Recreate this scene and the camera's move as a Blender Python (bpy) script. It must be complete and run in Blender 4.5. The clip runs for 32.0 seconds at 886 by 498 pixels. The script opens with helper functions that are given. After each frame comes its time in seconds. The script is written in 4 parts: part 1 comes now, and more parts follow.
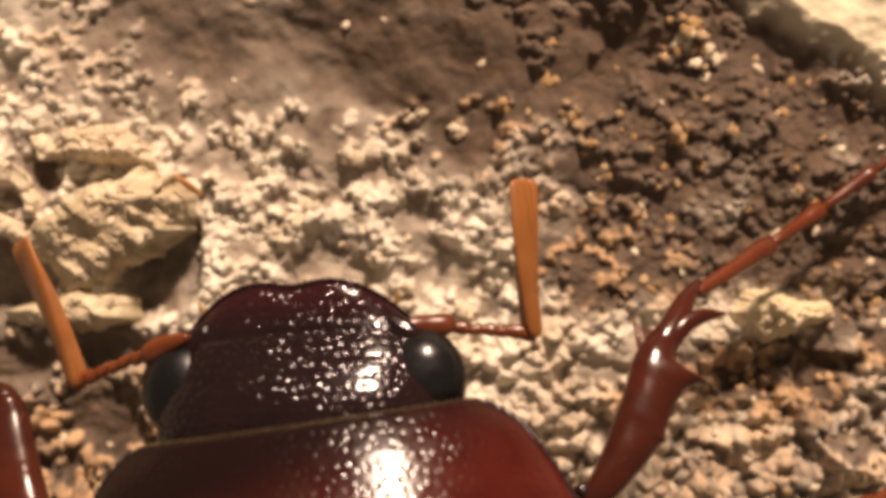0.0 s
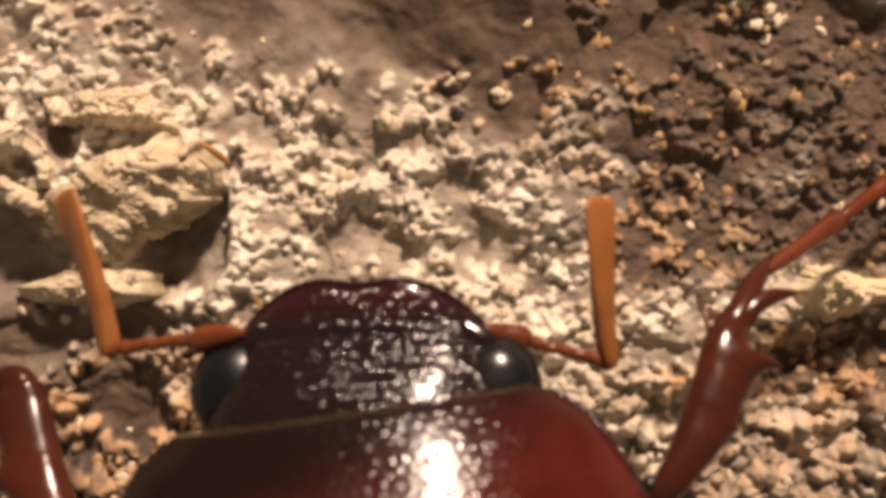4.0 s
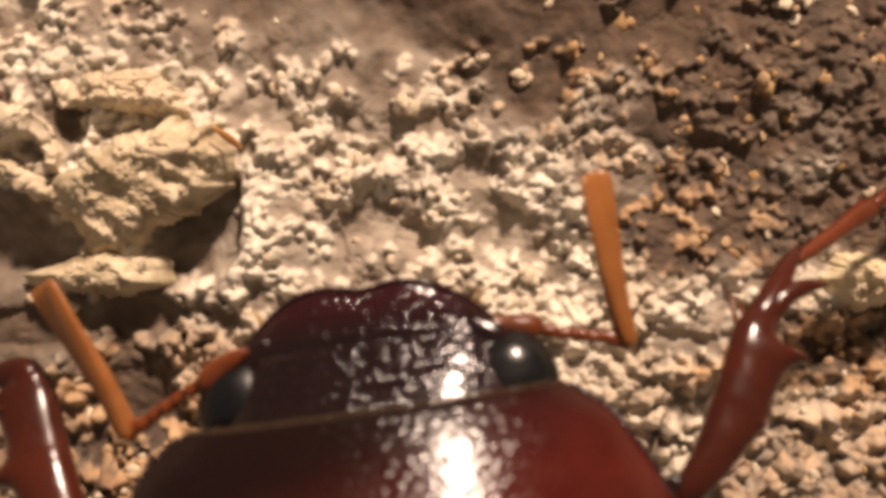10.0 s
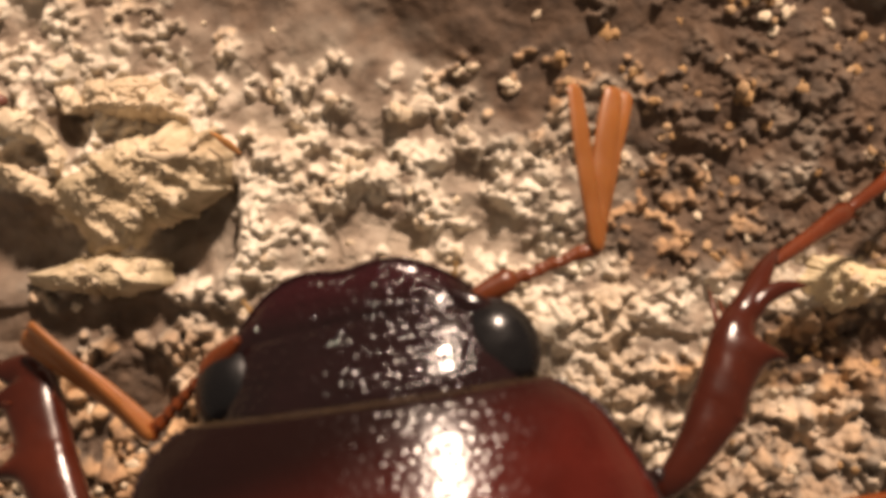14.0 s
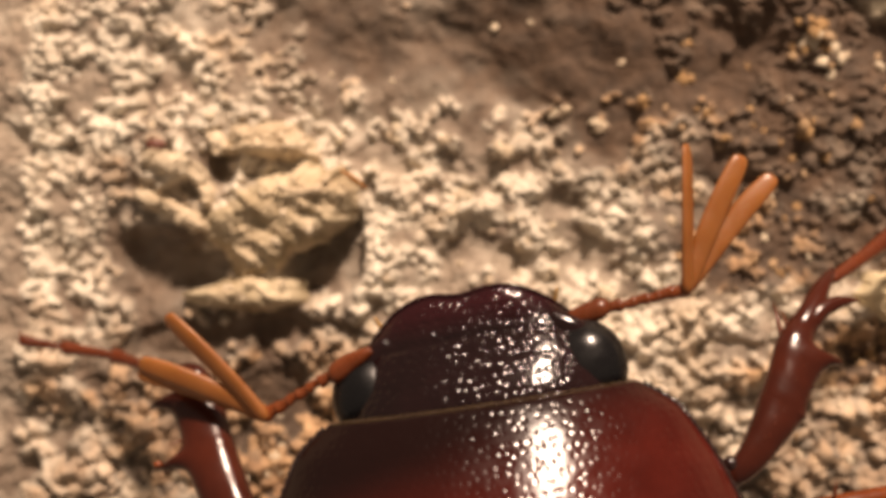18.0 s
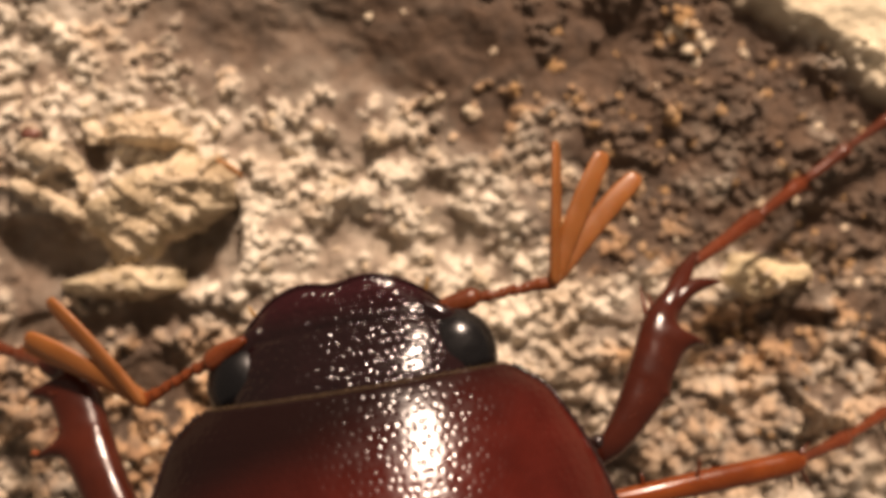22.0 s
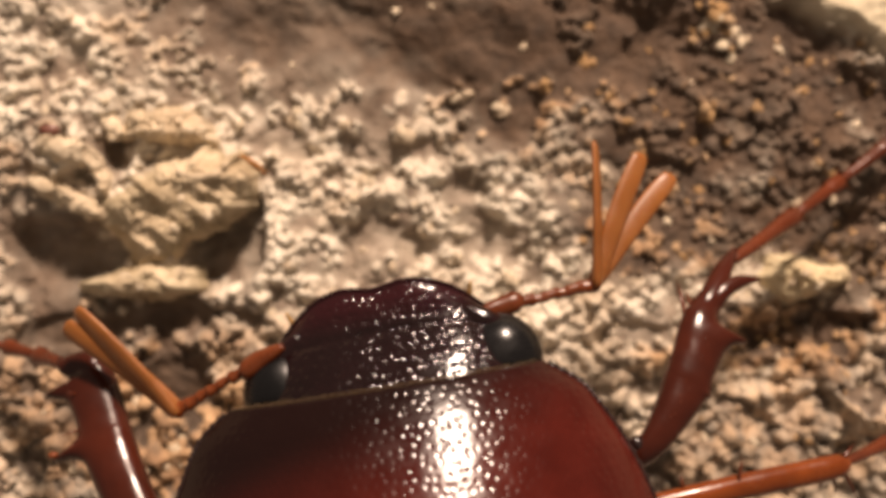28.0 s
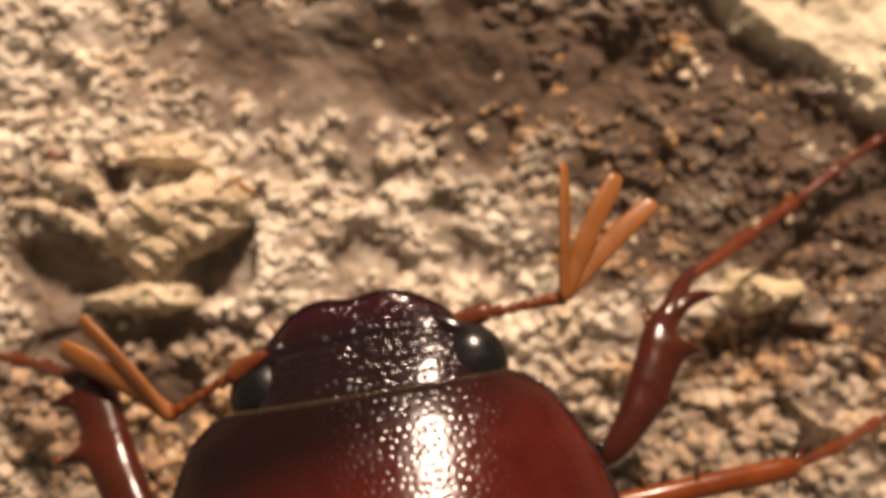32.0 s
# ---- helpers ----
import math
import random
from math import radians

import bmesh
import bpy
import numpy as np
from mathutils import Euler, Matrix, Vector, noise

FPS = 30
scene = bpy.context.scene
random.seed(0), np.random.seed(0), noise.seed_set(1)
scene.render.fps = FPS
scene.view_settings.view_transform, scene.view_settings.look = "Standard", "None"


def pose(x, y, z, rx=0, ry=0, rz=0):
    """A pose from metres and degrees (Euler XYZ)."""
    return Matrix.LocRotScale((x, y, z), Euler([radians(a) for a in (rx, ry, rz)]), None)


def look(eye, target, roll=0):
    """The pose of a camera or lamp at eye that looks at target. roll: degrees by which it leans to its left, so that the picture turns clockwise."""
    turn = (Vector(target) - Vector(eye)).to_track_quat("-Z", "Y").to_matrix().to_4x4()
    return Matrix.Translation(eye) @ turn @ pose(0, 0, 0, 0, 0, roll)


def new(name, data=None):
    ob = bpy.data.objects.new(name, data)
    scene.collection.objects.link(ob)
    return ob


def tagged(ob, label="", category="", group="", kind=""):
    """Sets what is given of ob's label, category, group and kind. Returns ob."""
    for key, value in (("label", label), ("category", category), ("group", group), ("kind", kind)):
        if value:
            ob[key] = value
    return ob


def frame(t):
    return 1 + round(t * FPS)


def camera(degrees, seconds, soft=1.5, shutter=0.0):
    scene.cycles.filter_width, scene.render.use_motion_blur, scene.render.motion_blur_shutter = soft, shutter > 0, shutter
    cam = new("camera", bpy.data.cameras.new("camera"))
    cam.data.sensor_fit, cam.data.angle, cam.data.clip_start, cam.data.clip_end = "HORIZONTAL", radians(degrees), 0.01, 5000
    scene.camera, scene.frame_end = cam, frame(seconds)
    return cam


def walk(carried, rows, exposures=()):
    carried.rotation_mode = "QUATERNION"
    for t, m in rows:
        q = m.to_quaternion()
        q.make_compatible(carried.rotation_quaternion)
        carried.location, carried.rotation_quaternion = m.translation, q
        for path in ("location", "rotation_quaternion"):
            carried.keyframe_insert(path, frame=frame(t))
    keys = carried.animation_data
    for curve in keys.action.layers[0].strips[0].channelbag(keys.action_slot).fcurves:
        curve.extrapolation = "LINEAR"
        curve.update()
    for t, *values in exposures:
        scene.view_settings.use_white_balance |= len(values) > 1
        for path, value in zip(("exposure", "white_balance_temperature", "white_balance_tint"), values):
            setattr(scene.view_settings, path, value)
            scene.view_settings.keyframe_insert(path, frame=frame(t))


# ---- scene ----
# A reddish-brown chafer beetle on rough stone, seen from close above. Lengths below are in millimetres, scaled by MM.
MM = 0.001
cam = camera(32.0, 32.0, soft=4.4)
cam.data.dof.use_dof = True
cam.data.dof.focus_distance = 25.9 * MM
cam.data.dof.aperture_fstop = 101.0
PATH = [
    (0.0, pose(0.001426, -0.000525, 0.028543, 2.299, 0.570, 0.195)),
    (0.5, pose(0.001153, -0.000516, 0.029157, 2.007, 2.146, 0.319)),
    (1.0, pose(0.001044, -0.000616, 0.029802, 1.984, 1.365, -0.080)),
    (1.5, pose(0.000763, -0.000681, 0.027773, 2.246, 1.593, 0.365)),
    (2.0, pose(0.000887, -0.000714, 0.027338, 1.275, 0.474, 0.279)),
    (2.5, pose(0.000826, -0.000617, 0.027425, 1.645, 0.052, 0.241)),
    (4.5, pose(-0.000036, -0.000230, 0.026458, 0.724, -0.782, 0.478)),
    (5.0, pose(0.000049, -0.000297, 0.026290, 0.938, 0.127, 0.681)),
    (5.5, pose(0.000061, -0.000294, 0.026385, -0.250, -0.350, 0.634)),
    (6.0, pose(-0.000215, -0.000326, 0.027061, -0.820, 0.222, 0.707)),
    (6.5, pose(-0.000259, -0.000171, 0.027299, -0.497, -0.387, 0.782)),
    (7.0, pose(-0.000020, -0.000098, 0.027078, -0.300, -1.034, 0.647)),
    (7.5, pose(-0.000135, -0.000126, 0.026929, -0.607, 0.402, 0.589)),
    (8.0, pose(-0.000156, -0.000038, 0.026587, 0.112, 0.712, 0.487)),
    (8.5, pose(-0.000066, 0.000022, 0.026405, -0.000, -0.001, 0.516)),
    (9.0, pose(-0.000063, -0.000036, 0.026320, 0.036, -0.129, 0.506)),
    (9.5, pose(-0.000038, 0.000015, 0.026066, -0.346, 0.094, 0.475)),
    (10.0, pose(-0.000001, 0.000069, 0.026030, -0.326, -0.169, 0.395)),
    (10.5, pose(-0.000000, -0.000000, 0.025966, -0.493, -0.037, 0.298)),
    (11.0, pose(-0.000063, -0.000002, 0.026115, -0.414, 0.097, 0.401)),
    (11.5, pose(0.000133, -0.000450, 0.026423, -0.797, -0.192, 0.468)),
    (12.0, pose(0.000096, -0.000290, 0.026694, -1.321, -0.394, 0.385)),
    (12.5, pose(-0.000013, -0.000174, 0.026796, -1.237, 0.461, 0.455)),
    (13.0, pose(-0.000003, -0.000087, 0.026815, -0.898, 0.245, 0.386)),
    (13.5, pose(-0.000119, -0.000102, 0.026880, -0.358, -0.838, 0.439)),
    (15.5, pose(-0.000050, 0.000307, 0.027181, 0.301, -0.216, 0.747)),
    (16.0, pose(0.000005, 0.000333, 0.027618, -0.121, -0.031, 0.149)),
    (16.5, pose(-0.000264, 0.000210, 0.027640, 0.030, 1.045, 0.096)),
    (17.0, pose(-0.000044, 0.000091, 0.027657, 0.321, 1.390, 0.347)),
    (17.5, pose(-0.000660, 0.000297, 0.027570, 0.091, 1.893, 0.928)),
    (18.0, pose(-0.000675, 0.000408, 0.030978, -0.098, 1.955, 0.040)),
    (18.5, pose(-0.000574, 0.000487, 0.033275, -0.575, 0.919, -0.094)),
    (19.0, pose(0.000064, 0.000786, 0.033815, -0.594, -0.502, -0.759)),
    (19.5, pose(-0.000138, 0.000462, 0.034209, -0.245, -0.419, -1.079)),
    (20.0, pose(-0.000160, 0.000390, 0.031821, -0.942, -0.421, -1.018)),
    (20.5, pose(-0.000211, 0.000447, 0.031231, -0.783, -1.342, -0.848)),
    (21.0, pose(-0.000144, 0.000517, 0.031152, -0.900, -1.275, -0.776)),
    (21.5, pose(-0.000080, 0.000666, 0.030764, -0.329, -1.703, -0.627)),
    (22.0, pose(-0.000060, 0.000479, 0.031472, -0.747, -1.515, -0.539)),
    (22.5, pose(-0.000055, 0.000527, 0.032738, -0.692, -0.974, -0.428)),
    (23.0, pose(0.000063, 0.000524, 0.033186, -0.302, -1.365, -0.373)),
    (23.5, pose(-0.000137, 0.000556, 0.033187, -0.012, -1.316, -0.258)),
    (24.0, pose(-0.000501, 0.000609, 0.032977, -0.184, -0.911, -0.375)),
    (24.5, pose(-0.000603, 0.000621, 0.033067, -0.334, -1.346, -0.323)),
    (25.0, pose(-0.000723, 0.000529, 0.032965, -0.711, -1.376, -0.365)),
    (25.5, pose(-0.000777, 0.000726, 0.032351, -1.105, -1.402, -0.442)),
    (27.5, pose(-0.000566, -0.000179, 0.030910, 0.233, -1.456, -0.428)),
    (28.0, pose(-0.000678, -0.000207, 0.030623, 0.520, -1.640, -0.465)),
    (28.5, pose(-0.000101, -0.000279, 0.030687, 0.419, -1.895, -0.609)),
    (29.0, pose(-0.000167, -0.000032, 0.032046, -0.009, -2.100, -0.611)),
    (29.5, pose(-0.000241, -0.000265, 0.032049, 0.649, -1.772, -0.444)),
    (30.0, pose(-0.000438, -0.000313, 0.032109, 0.328, -1.764, -0.401)),
    (30.5, pose(-0.000319, -0.000312, 0.032254, 0.307, -1.740, -0.393)),
    (31.0, pose(-0.000509, -0.000206, 0.032314, 0.485, -1.808, -0.509)),
    (31.5, pose(-0.000512, -0.000240, 0.032552, 0.864, -1.845, -0.559)),
    (32.0, pose(-0.000307, -0.000288, 0.032659, 1.281, -1.622, -0.631)),
]
EXPOSURES = [(0.0, 0.08, 6750, 10), (1.0, 0.13, 6750, 10), (2.0, 0.08, 6650, 10), (5.0, 0.0, 6500, 10), (8.0, 0.05, 6500, 10), (11.0, 0.0, 6500, 10), (13.0, 0.0, 6550, 10), (16.0, 0.05, 6700, 10), (19.0, 0.03, 6700, 10), (21.0, 0.0, 6500, 10), (22.0, 0.0, 6530, 10), (23.0, -0.04, 6700, 10), (25.0, 0.0, 6680, 10), (28.0, 0.0, 6500, 10), (29.0, -0.05, 6620, 10), (32.0, 0.0, 6700, 10)]
walk(cam, PATH, EXPOSURES)

# ---- world and lamp ----
world = bpy.data.worlds.new("night")
world.use_nodes = True
world.node_tree.nodes["Background"].inputs["Color"].default_value = (1.0, 0.78, 0.62, 1)
world.node_tree.nodes["Background"].inputs["Strength"].default_value = 0.24
scene.world = world
lamp_data = bpy.data.lights.new("porch_lamp", "AREA")
lamp_data.shape, lamp_data.size, lamp_data.energy, lamp_data.color = "DISK", 0.056, 4.75, (1.0, 0.755, 0.595)
lamp = new("porch_lamp", lamp_data)
lamp.matrix_world = look(Vector((0.075, 0.385, 0.285)), (0, 0, 0))


# ---- materials ----
def shader(name, rough=0.5, spec=0.5):
    m = bpy.data.materials.new(name)
    m.use_nodes = True
    nt = m.node_tree
    b = nt.nodes["Principled BSDF"]
    b.inputs["Roughness"].default_value = rough
    b.inputs["Specular IOR Level"].default_value = spec
    tc = nt.nodes.new("ShaderNodeTexCoord")
    return m, nt, b, tc.outputs["Object"]


def noise_tex(nt, co, scale, detail=4.0, rough=0.6):
    n = nt.nodes.new("ShaderNodeTexNoise")
    n.inputs["Scale"].default_value, n.inputs["Detail"].default_value, n.inputs["Roughness"].default_value = scale, detail, rough
    nt.links.new(co, n.inputs["Vector"])
    return n.outputs["Fac"]


def ramp(nt, fac, stops):
    r = nt.nodes.new("ShaderNodeValToRGB")
    while len(r.color_ramp.elements) < len(stops):
        r.color_ramp.elements.new(0.5)
    for e, (p, c) in zip(r.color_ramp.elements, stops):
        e.position, e.color = p, (*c, 1)
    nt.links.new(fac, r.inputs["Fac"])
    return r.outputs["Color"]


def mixed(nt, a, b, fac, blend="MIX"):
    m = nt.nodes.new("ShaderNodeMix")
    m.data_type, m.blend_type = "RGBA", blend
    for key, v in ((6, a), (7, b), (0, fac)):
        if hasattr(v, "links"):
            nt.links.new(v, m.inputs[key])
        else:
            m.inputs[key].default_value = (*v, 1) if key else v
    return m.outputs[2]


def bump(nt, b, height, dist, strength=1.0, under=None):
    n = nt.nodes.new("ShaderNodeBump")
    n.inputs["Distance"].default_value, n.inputs["Strength"].default_value = dist, strength
    nt.links.new(height, n.inputs["Height"])
    if under is not None:
        nt.links.new(under, n.inputs["Normal"])
    nt.links.new(n.outputs["Normal"], b.inputs["Normal"])
    return n.outputs["Normal"]


def spread(nt, fac, lo, hi, a=0.0, b=1.0, kind="SMOOTHSTEP"):
    n = nt.nodes.new("ShaderNodeMapRange")
    n.interpolation_type = kind
    for i, v in enumerate((lo, hi, a, b)):
        n.inputs[i + 1].default_value = v
    nt.links.new(fac, n.inputs[0])
    return n.outputs[0]


def cuticle(name, dark, light, rough, pit_scale=0.0, pit_depth=0.02, coat=0.3, sss=0.0, margin=None, spec=0.5, sheen=0.08):
    """Insect shell: mottled colour, fine wear, and small round pits."""
    m, nt, b, co = shader(name, rough, spec)
    col = ramp(nt, noise_tex(nt, co, 700, 5), [(0.3, dark), (0.7, light)])
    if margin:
        # blends into the margin colour towards the front, slanted across x by margin[3]
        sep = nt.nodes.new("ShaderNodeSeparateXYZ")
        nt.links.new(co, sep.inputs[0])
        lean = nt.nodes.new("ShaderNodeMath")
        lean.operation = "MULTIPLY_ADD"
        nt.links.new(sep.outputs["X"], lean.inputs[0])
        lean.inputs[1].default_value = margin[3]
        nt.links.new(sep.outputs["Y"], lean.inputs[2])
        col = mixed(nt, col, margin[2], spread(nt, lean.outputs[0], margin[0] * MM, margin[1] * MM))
    nt.links.new(col, b.inputs["Base Color"])
    nt.links.new(spread(nt, noise_tex(nt, co, 2600, 3), 0.3, 0.7, rough * 0.75, rough * 1.35), b.inputs["Roughness"])
    b.inputs["Coat Weight"].default_value, b.inputs["Coat Roughness"].default_value = coat, sheen
    b.inputs["IOR"].default_value = 1.55
    if sss:
        b.inputs["Subsurface Weight"].default_value = sss
        b.inputs["Subsurface Radius"].default_value = (0.5, 0.15, 0.05)
        b.inputs["Subsurface Scale"].default_value = 0.3 * MM
    n = bump(nt, b, noise_tex(nt, co, 9000, 2), 0.0014 * MM)
    if pit_scale:
        v = nt.nodes.new("ShaderNodeTexVoronoi")
        v.voronoi_dimensions = "2D"
        v.inputs["Scale"].default_value, v.inputs["Randomness"].default_value = pit_scale, 0.66
        nt.links.new(co, v.inputs["Vector"])
        deep = nt.nodes.new("ShaderNodeMath")
        deep.operation = "MULTIPLY"
        bowl = nt.nodes.new("ShaderNodeMath")
        bowl.operation = "POWER"
        bowl.inputs[1].default_value = 2.0
        nt.links.new(spread(nt, v.outputs["Distance"], 0.0, 0.29, 0.0, 1.0, "LINEAR"), bowl.inputs[0])
        nt.links.new(bowl.outputs[0], deep.inputs[0])
        nt.links.new(spread(nt, noise_tex(nt, co, 3100, 2), 0.25, 0.75, 0.65, 1.3, "LINEAR"), deep.inputs[1])
        n = bump(nt, b, deep.outputs[0], pit_depth * MM, 1.0, n)
        if sheen < 0.2:
            nt.links.new(n, b.inputs["Coat Normal"])
    return m


# the pronotum gets darker towards the front, further back on its left
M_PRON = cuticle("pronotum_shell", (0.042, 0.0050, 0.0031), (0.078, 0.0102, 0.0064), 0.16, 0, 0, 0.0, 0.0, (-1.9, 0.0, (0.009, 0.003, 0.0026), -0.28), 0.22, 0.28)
M_HEAD = cuticle("head_shell", (0.0065, 0.0024, 0.0026), (0.013, 0.0042, 0.0046), 0.12, 0, 0, 0.0, 0.0, (0.05, 0.6, (0.024, 0.0042, 0.0058), 0.0), 0.35, 0.38)
M_ELYT = cuticle("wing_case_shell", (0.05, 0.006, 0.004), (0.09, 0.012, 0.007), 0.28, 5200, 0.014, 0.3)
M_EYE = cuticle("eye_surface", (0.003, 0.003, 0.0036), (0.006, 0.0055, 0.006), 0.27, 0, 0, 0.1, 0.0, None, 0.3, 0.1)
M_LEG = cuticle("leg_shell", (0.024, 0.0046, 0.0024), (0.060, 0.0115, 0.0052), 0.2, 0, 0, 0.0, 0.0, None, 0.3, 0.2)
M_LEG2 = cuticle("pale_leg_shell", (0.115, 0.024, 0.004), (0.23, 0.054, 0.009), 0.22, 0, 0, 0.1, 0.1, None, 0.35)
M_TARSUS = cuticle("tarsus_shell", (0.070, 0.014, 0.004), (0.135, 0.029, 0.008), 0.26, 0, 0, 0.1, 0.0, None, 0.35)
M_ANT = cuticle("antenna_shell", (0.075, 0.017, 0.005), (0.175, 0.042, 0.009), 0.26, 0, 0, 0.05, 0.05, None, 0.35)
M_LAM = cuticle("lamella_surface", (0.185, 0.060, 0.010), (0.30, 0.108, 0.022), 0.42, 0, 0, 0.0, 0.1)
M_HAIR = cuticle("bristle_surface", (0.30, 0.17, 0.05), (0.48, 0.29, 0.10), 0.35, 0, 0, 0.1)
M_FRINGE = cuticle("fringe_hair", (0.07, 0.046, 0.016), (0.13, 0.085, 0.032), 0.4, 0, 0, 0.1)
M_DARK = cuticle("dark_joint", (0.010, 0.004, 0.0035), (0.02, 0.007, 0.006), 0.2, 0, 0, 0.4)


def stone(name, lo, hi, rough=0.85, grain=3500, attr=False, relief=0.024):
    m, nt, b, co = shader(name, rough, 0.35)
    col = ramp(nt, noise_tex(nt, co, grain * 0.35, 6, 0.65), [(0.32, lo), (0.66, hi)])
    col = mixed(nt, col, (0.42, 0.30, 0.18), spread(nt, noise_tex(nt, co, 420, 3), 0.5, 0.75, 0.0, 0.5))
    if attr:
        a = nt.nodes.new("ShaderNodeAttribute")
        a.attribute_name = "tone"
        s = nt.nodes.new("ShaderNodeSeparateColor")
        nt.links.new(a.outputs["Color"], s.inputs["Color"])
        # darker between the crumbs: dirt, with some of the shade put into its colour
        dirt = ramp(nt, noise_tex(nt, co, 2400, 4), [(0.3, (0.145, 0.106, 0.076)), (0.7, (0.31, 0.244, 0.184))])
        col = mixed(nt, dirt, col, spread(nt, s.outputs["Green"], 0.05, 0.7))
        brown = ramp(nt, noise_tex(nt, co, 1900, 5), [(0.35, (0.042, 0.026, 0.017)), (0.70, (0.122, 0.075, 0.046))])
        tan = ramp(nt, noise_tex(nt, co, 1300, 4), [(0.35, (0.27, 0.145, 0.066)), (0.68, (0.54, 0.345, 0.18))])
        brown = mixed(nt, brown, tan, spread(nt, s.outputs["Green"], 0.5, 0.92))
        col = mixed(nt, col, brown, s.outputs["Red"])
        pale = ramp(nt, noise_tex(nt, co, 1500, 5), [(0.3, (0.58, 0.50, 0.35)), (0.7, (0.84, 0.75, 0.55))])
        col = mixed(nt, col, pale, s.outputs["Blue"])
    else:
        o = nt.nodes.new("ShaderNodeObjectInfo")
        col = mixed(nt, col, (0.50, 0.38, 0.26), spread(nt, o.outputs["Random"], 0.4, 1.0, 0.0, 0.5))
    nt.links.new(col, b.inputs["Base Color"])
    n = bump(nt, b, noise_tex(nt, co, grain, 6, 0.7), relief * MM, 0.8)
    bump(nt, b, noise_tex(nt, co, grain * 4, 3, 0.6), relief * 0.2 * MM, 0.8, n)
    return m


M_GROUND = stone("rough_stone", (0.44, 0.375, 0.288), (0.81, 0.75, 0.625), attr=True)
M_GRAIN = stone("pale_grain", (0.46, 0.37, 0.25), (0.76, 0.65, 0.48))
M_ORANGE = stone("orange_grain", (0.26, 0.145, 0.060), (0.48, 0.31, 0.145), grain=1500, relief=0.012)
M_CRUMB = stone("pale_crumb", (0.50, 0.41, 0.28), (0.82, 0.71, 0.54), grain=1500, relief=0.012)
M_BLOCK = stone("olive_stone", (0.25, 0.20, 0.115), (0.72, 0.61, 0.43), grain=3800, relief=0.03)
M_PATCH = stone("yellowish_stone", (0.58, 0.48, 0.29), (0.82, 0.71, 0.48), grain=2600)
M_FLAKE = cuticle("plant_flake_surface", (0.36, 0.16, 0.045), (0.52, 0.28, 0.09), 0.5, 0, 0, 0.0, 0.2)
M_RED = cuticle("red_speck_surface", (0.09, 0.028, 0.018), (0.16, 0.05, 0.028), 0.5)


# ---- mesh helpers ----
def mesh(name, verts, faces, material, smooth=True):
    me = bpy.data.meshes.new(name)
    me.from_pydata([(x * MM, y * MM, z * MM) for x, y, z in verts], [], faces)
    me.materials.append(material)
    me.polygons.foreach_set("use_smooth", [smooth] * len(me.polygons))
    me.update()
    return me


def part(name, data, parent, label="", at=None):
    """One mesh object under a thing or a part."""
    ob = new(name, data)
    ob.parent = parent
    if at is not None:
        ob.matrix_basis = at
    return tagged(ob, label=label)


def rings_to_faces(count, n, closed=True):
    faces = [(r * n + i, r * n + (i + 1) % n, (r + 1) * n + (i + 1) % n, (r + 1) * n + i) for r in range(count - 1) for i in range(n)]
    return faces + ([tuple(reversed(range(n))), tuple((count - 1) * n + i for i in range(n))] if closed else [])


def spline(points, per=6):
    """Catmull-Rom through rows of numbers."""
    p = np.array([points[0]] + list(points) + [points[-1]], float)
    out = []
    for i in range(1, len(p) - 2):
        for s in np.linspace(0, 1, per, endpoint=False):
            a, b, c, d = p[i - 1], p[i], p[i + 1], p[i + 2]
            out.append(0.5 * (2 * b + (c - a) * s + (2 * a - 5 * b + 4 * c - d) * s**2 + (3 * b - a - 3 * c + d) * s**3))
    return np.array(out + [p[-2]])


def limb(rows, n=14, per=5, side=(0, 0, 1)):
    """A swept limb. Rows: x, y, z, half width to the left, half width to the right, half thickness."""
    q = spline(rows, per)
    verts = []
    for i, (x, y, z, wl, wr, th) in enumerate(q):
        ahead = Vector(q[min(i + 1, len(q) - 1)][:3] - q[max(i - 1, 0)][:3]).normalized()
        right = ahead.cross(Vector(side)).normalized()
        up = right.cross(ahead)
        for k in range(n):
            a = 2 * math.pi * k / n
            c, s = math.cos(a), math.sin(a)
            w = wr if c > 0 else wl
            v = Vector((x, y, z)) + right * (max(w, 0.004) * math.copysign(abs(c) ** 0.85, c)) + up * (max(th, 0.004) * s)
            verts.append(tuple(v))
    return verts, rings_to_faces(len(q), n)


def joined(*pieces):
    verts, faces = [], []
    for v, f in pieces:
        faces += [tuple(i + len(verts) for i in face) for face in f]
        verts += list(v)
    return verts, faces


def shell(rows, n=48, per=8, power=0.8, lens=0.0, belly=0):
    """A domed body along y. Rows: y, half width, edge height, top height, belly height. n points round it, or n above and belly below."""
    q = spline(rows, per)
    turns = [2 * math.pi * k / n for k in range(n)]
    if belly:
        turns = [math.pi * k / n for k in range(n)] + [math.pi * (1 + k / belly) for k in range(belly)]
    verts = []
    for y, w, ze, zt, zb in q:
        for a in turns:
            c, s = math.cos(a), math.sin(a)
            z = ze + (zt - ze) * (s * (1 - lens) + lens * s * s) ** power if s >= 0 else ze - (ze - zb) * (-s) ** 0.8
            verts.append((w * math.copysign(abs(c) ** 0.92, c), y, z))
    return verts, rings_to_faces(len(q), len(turns))


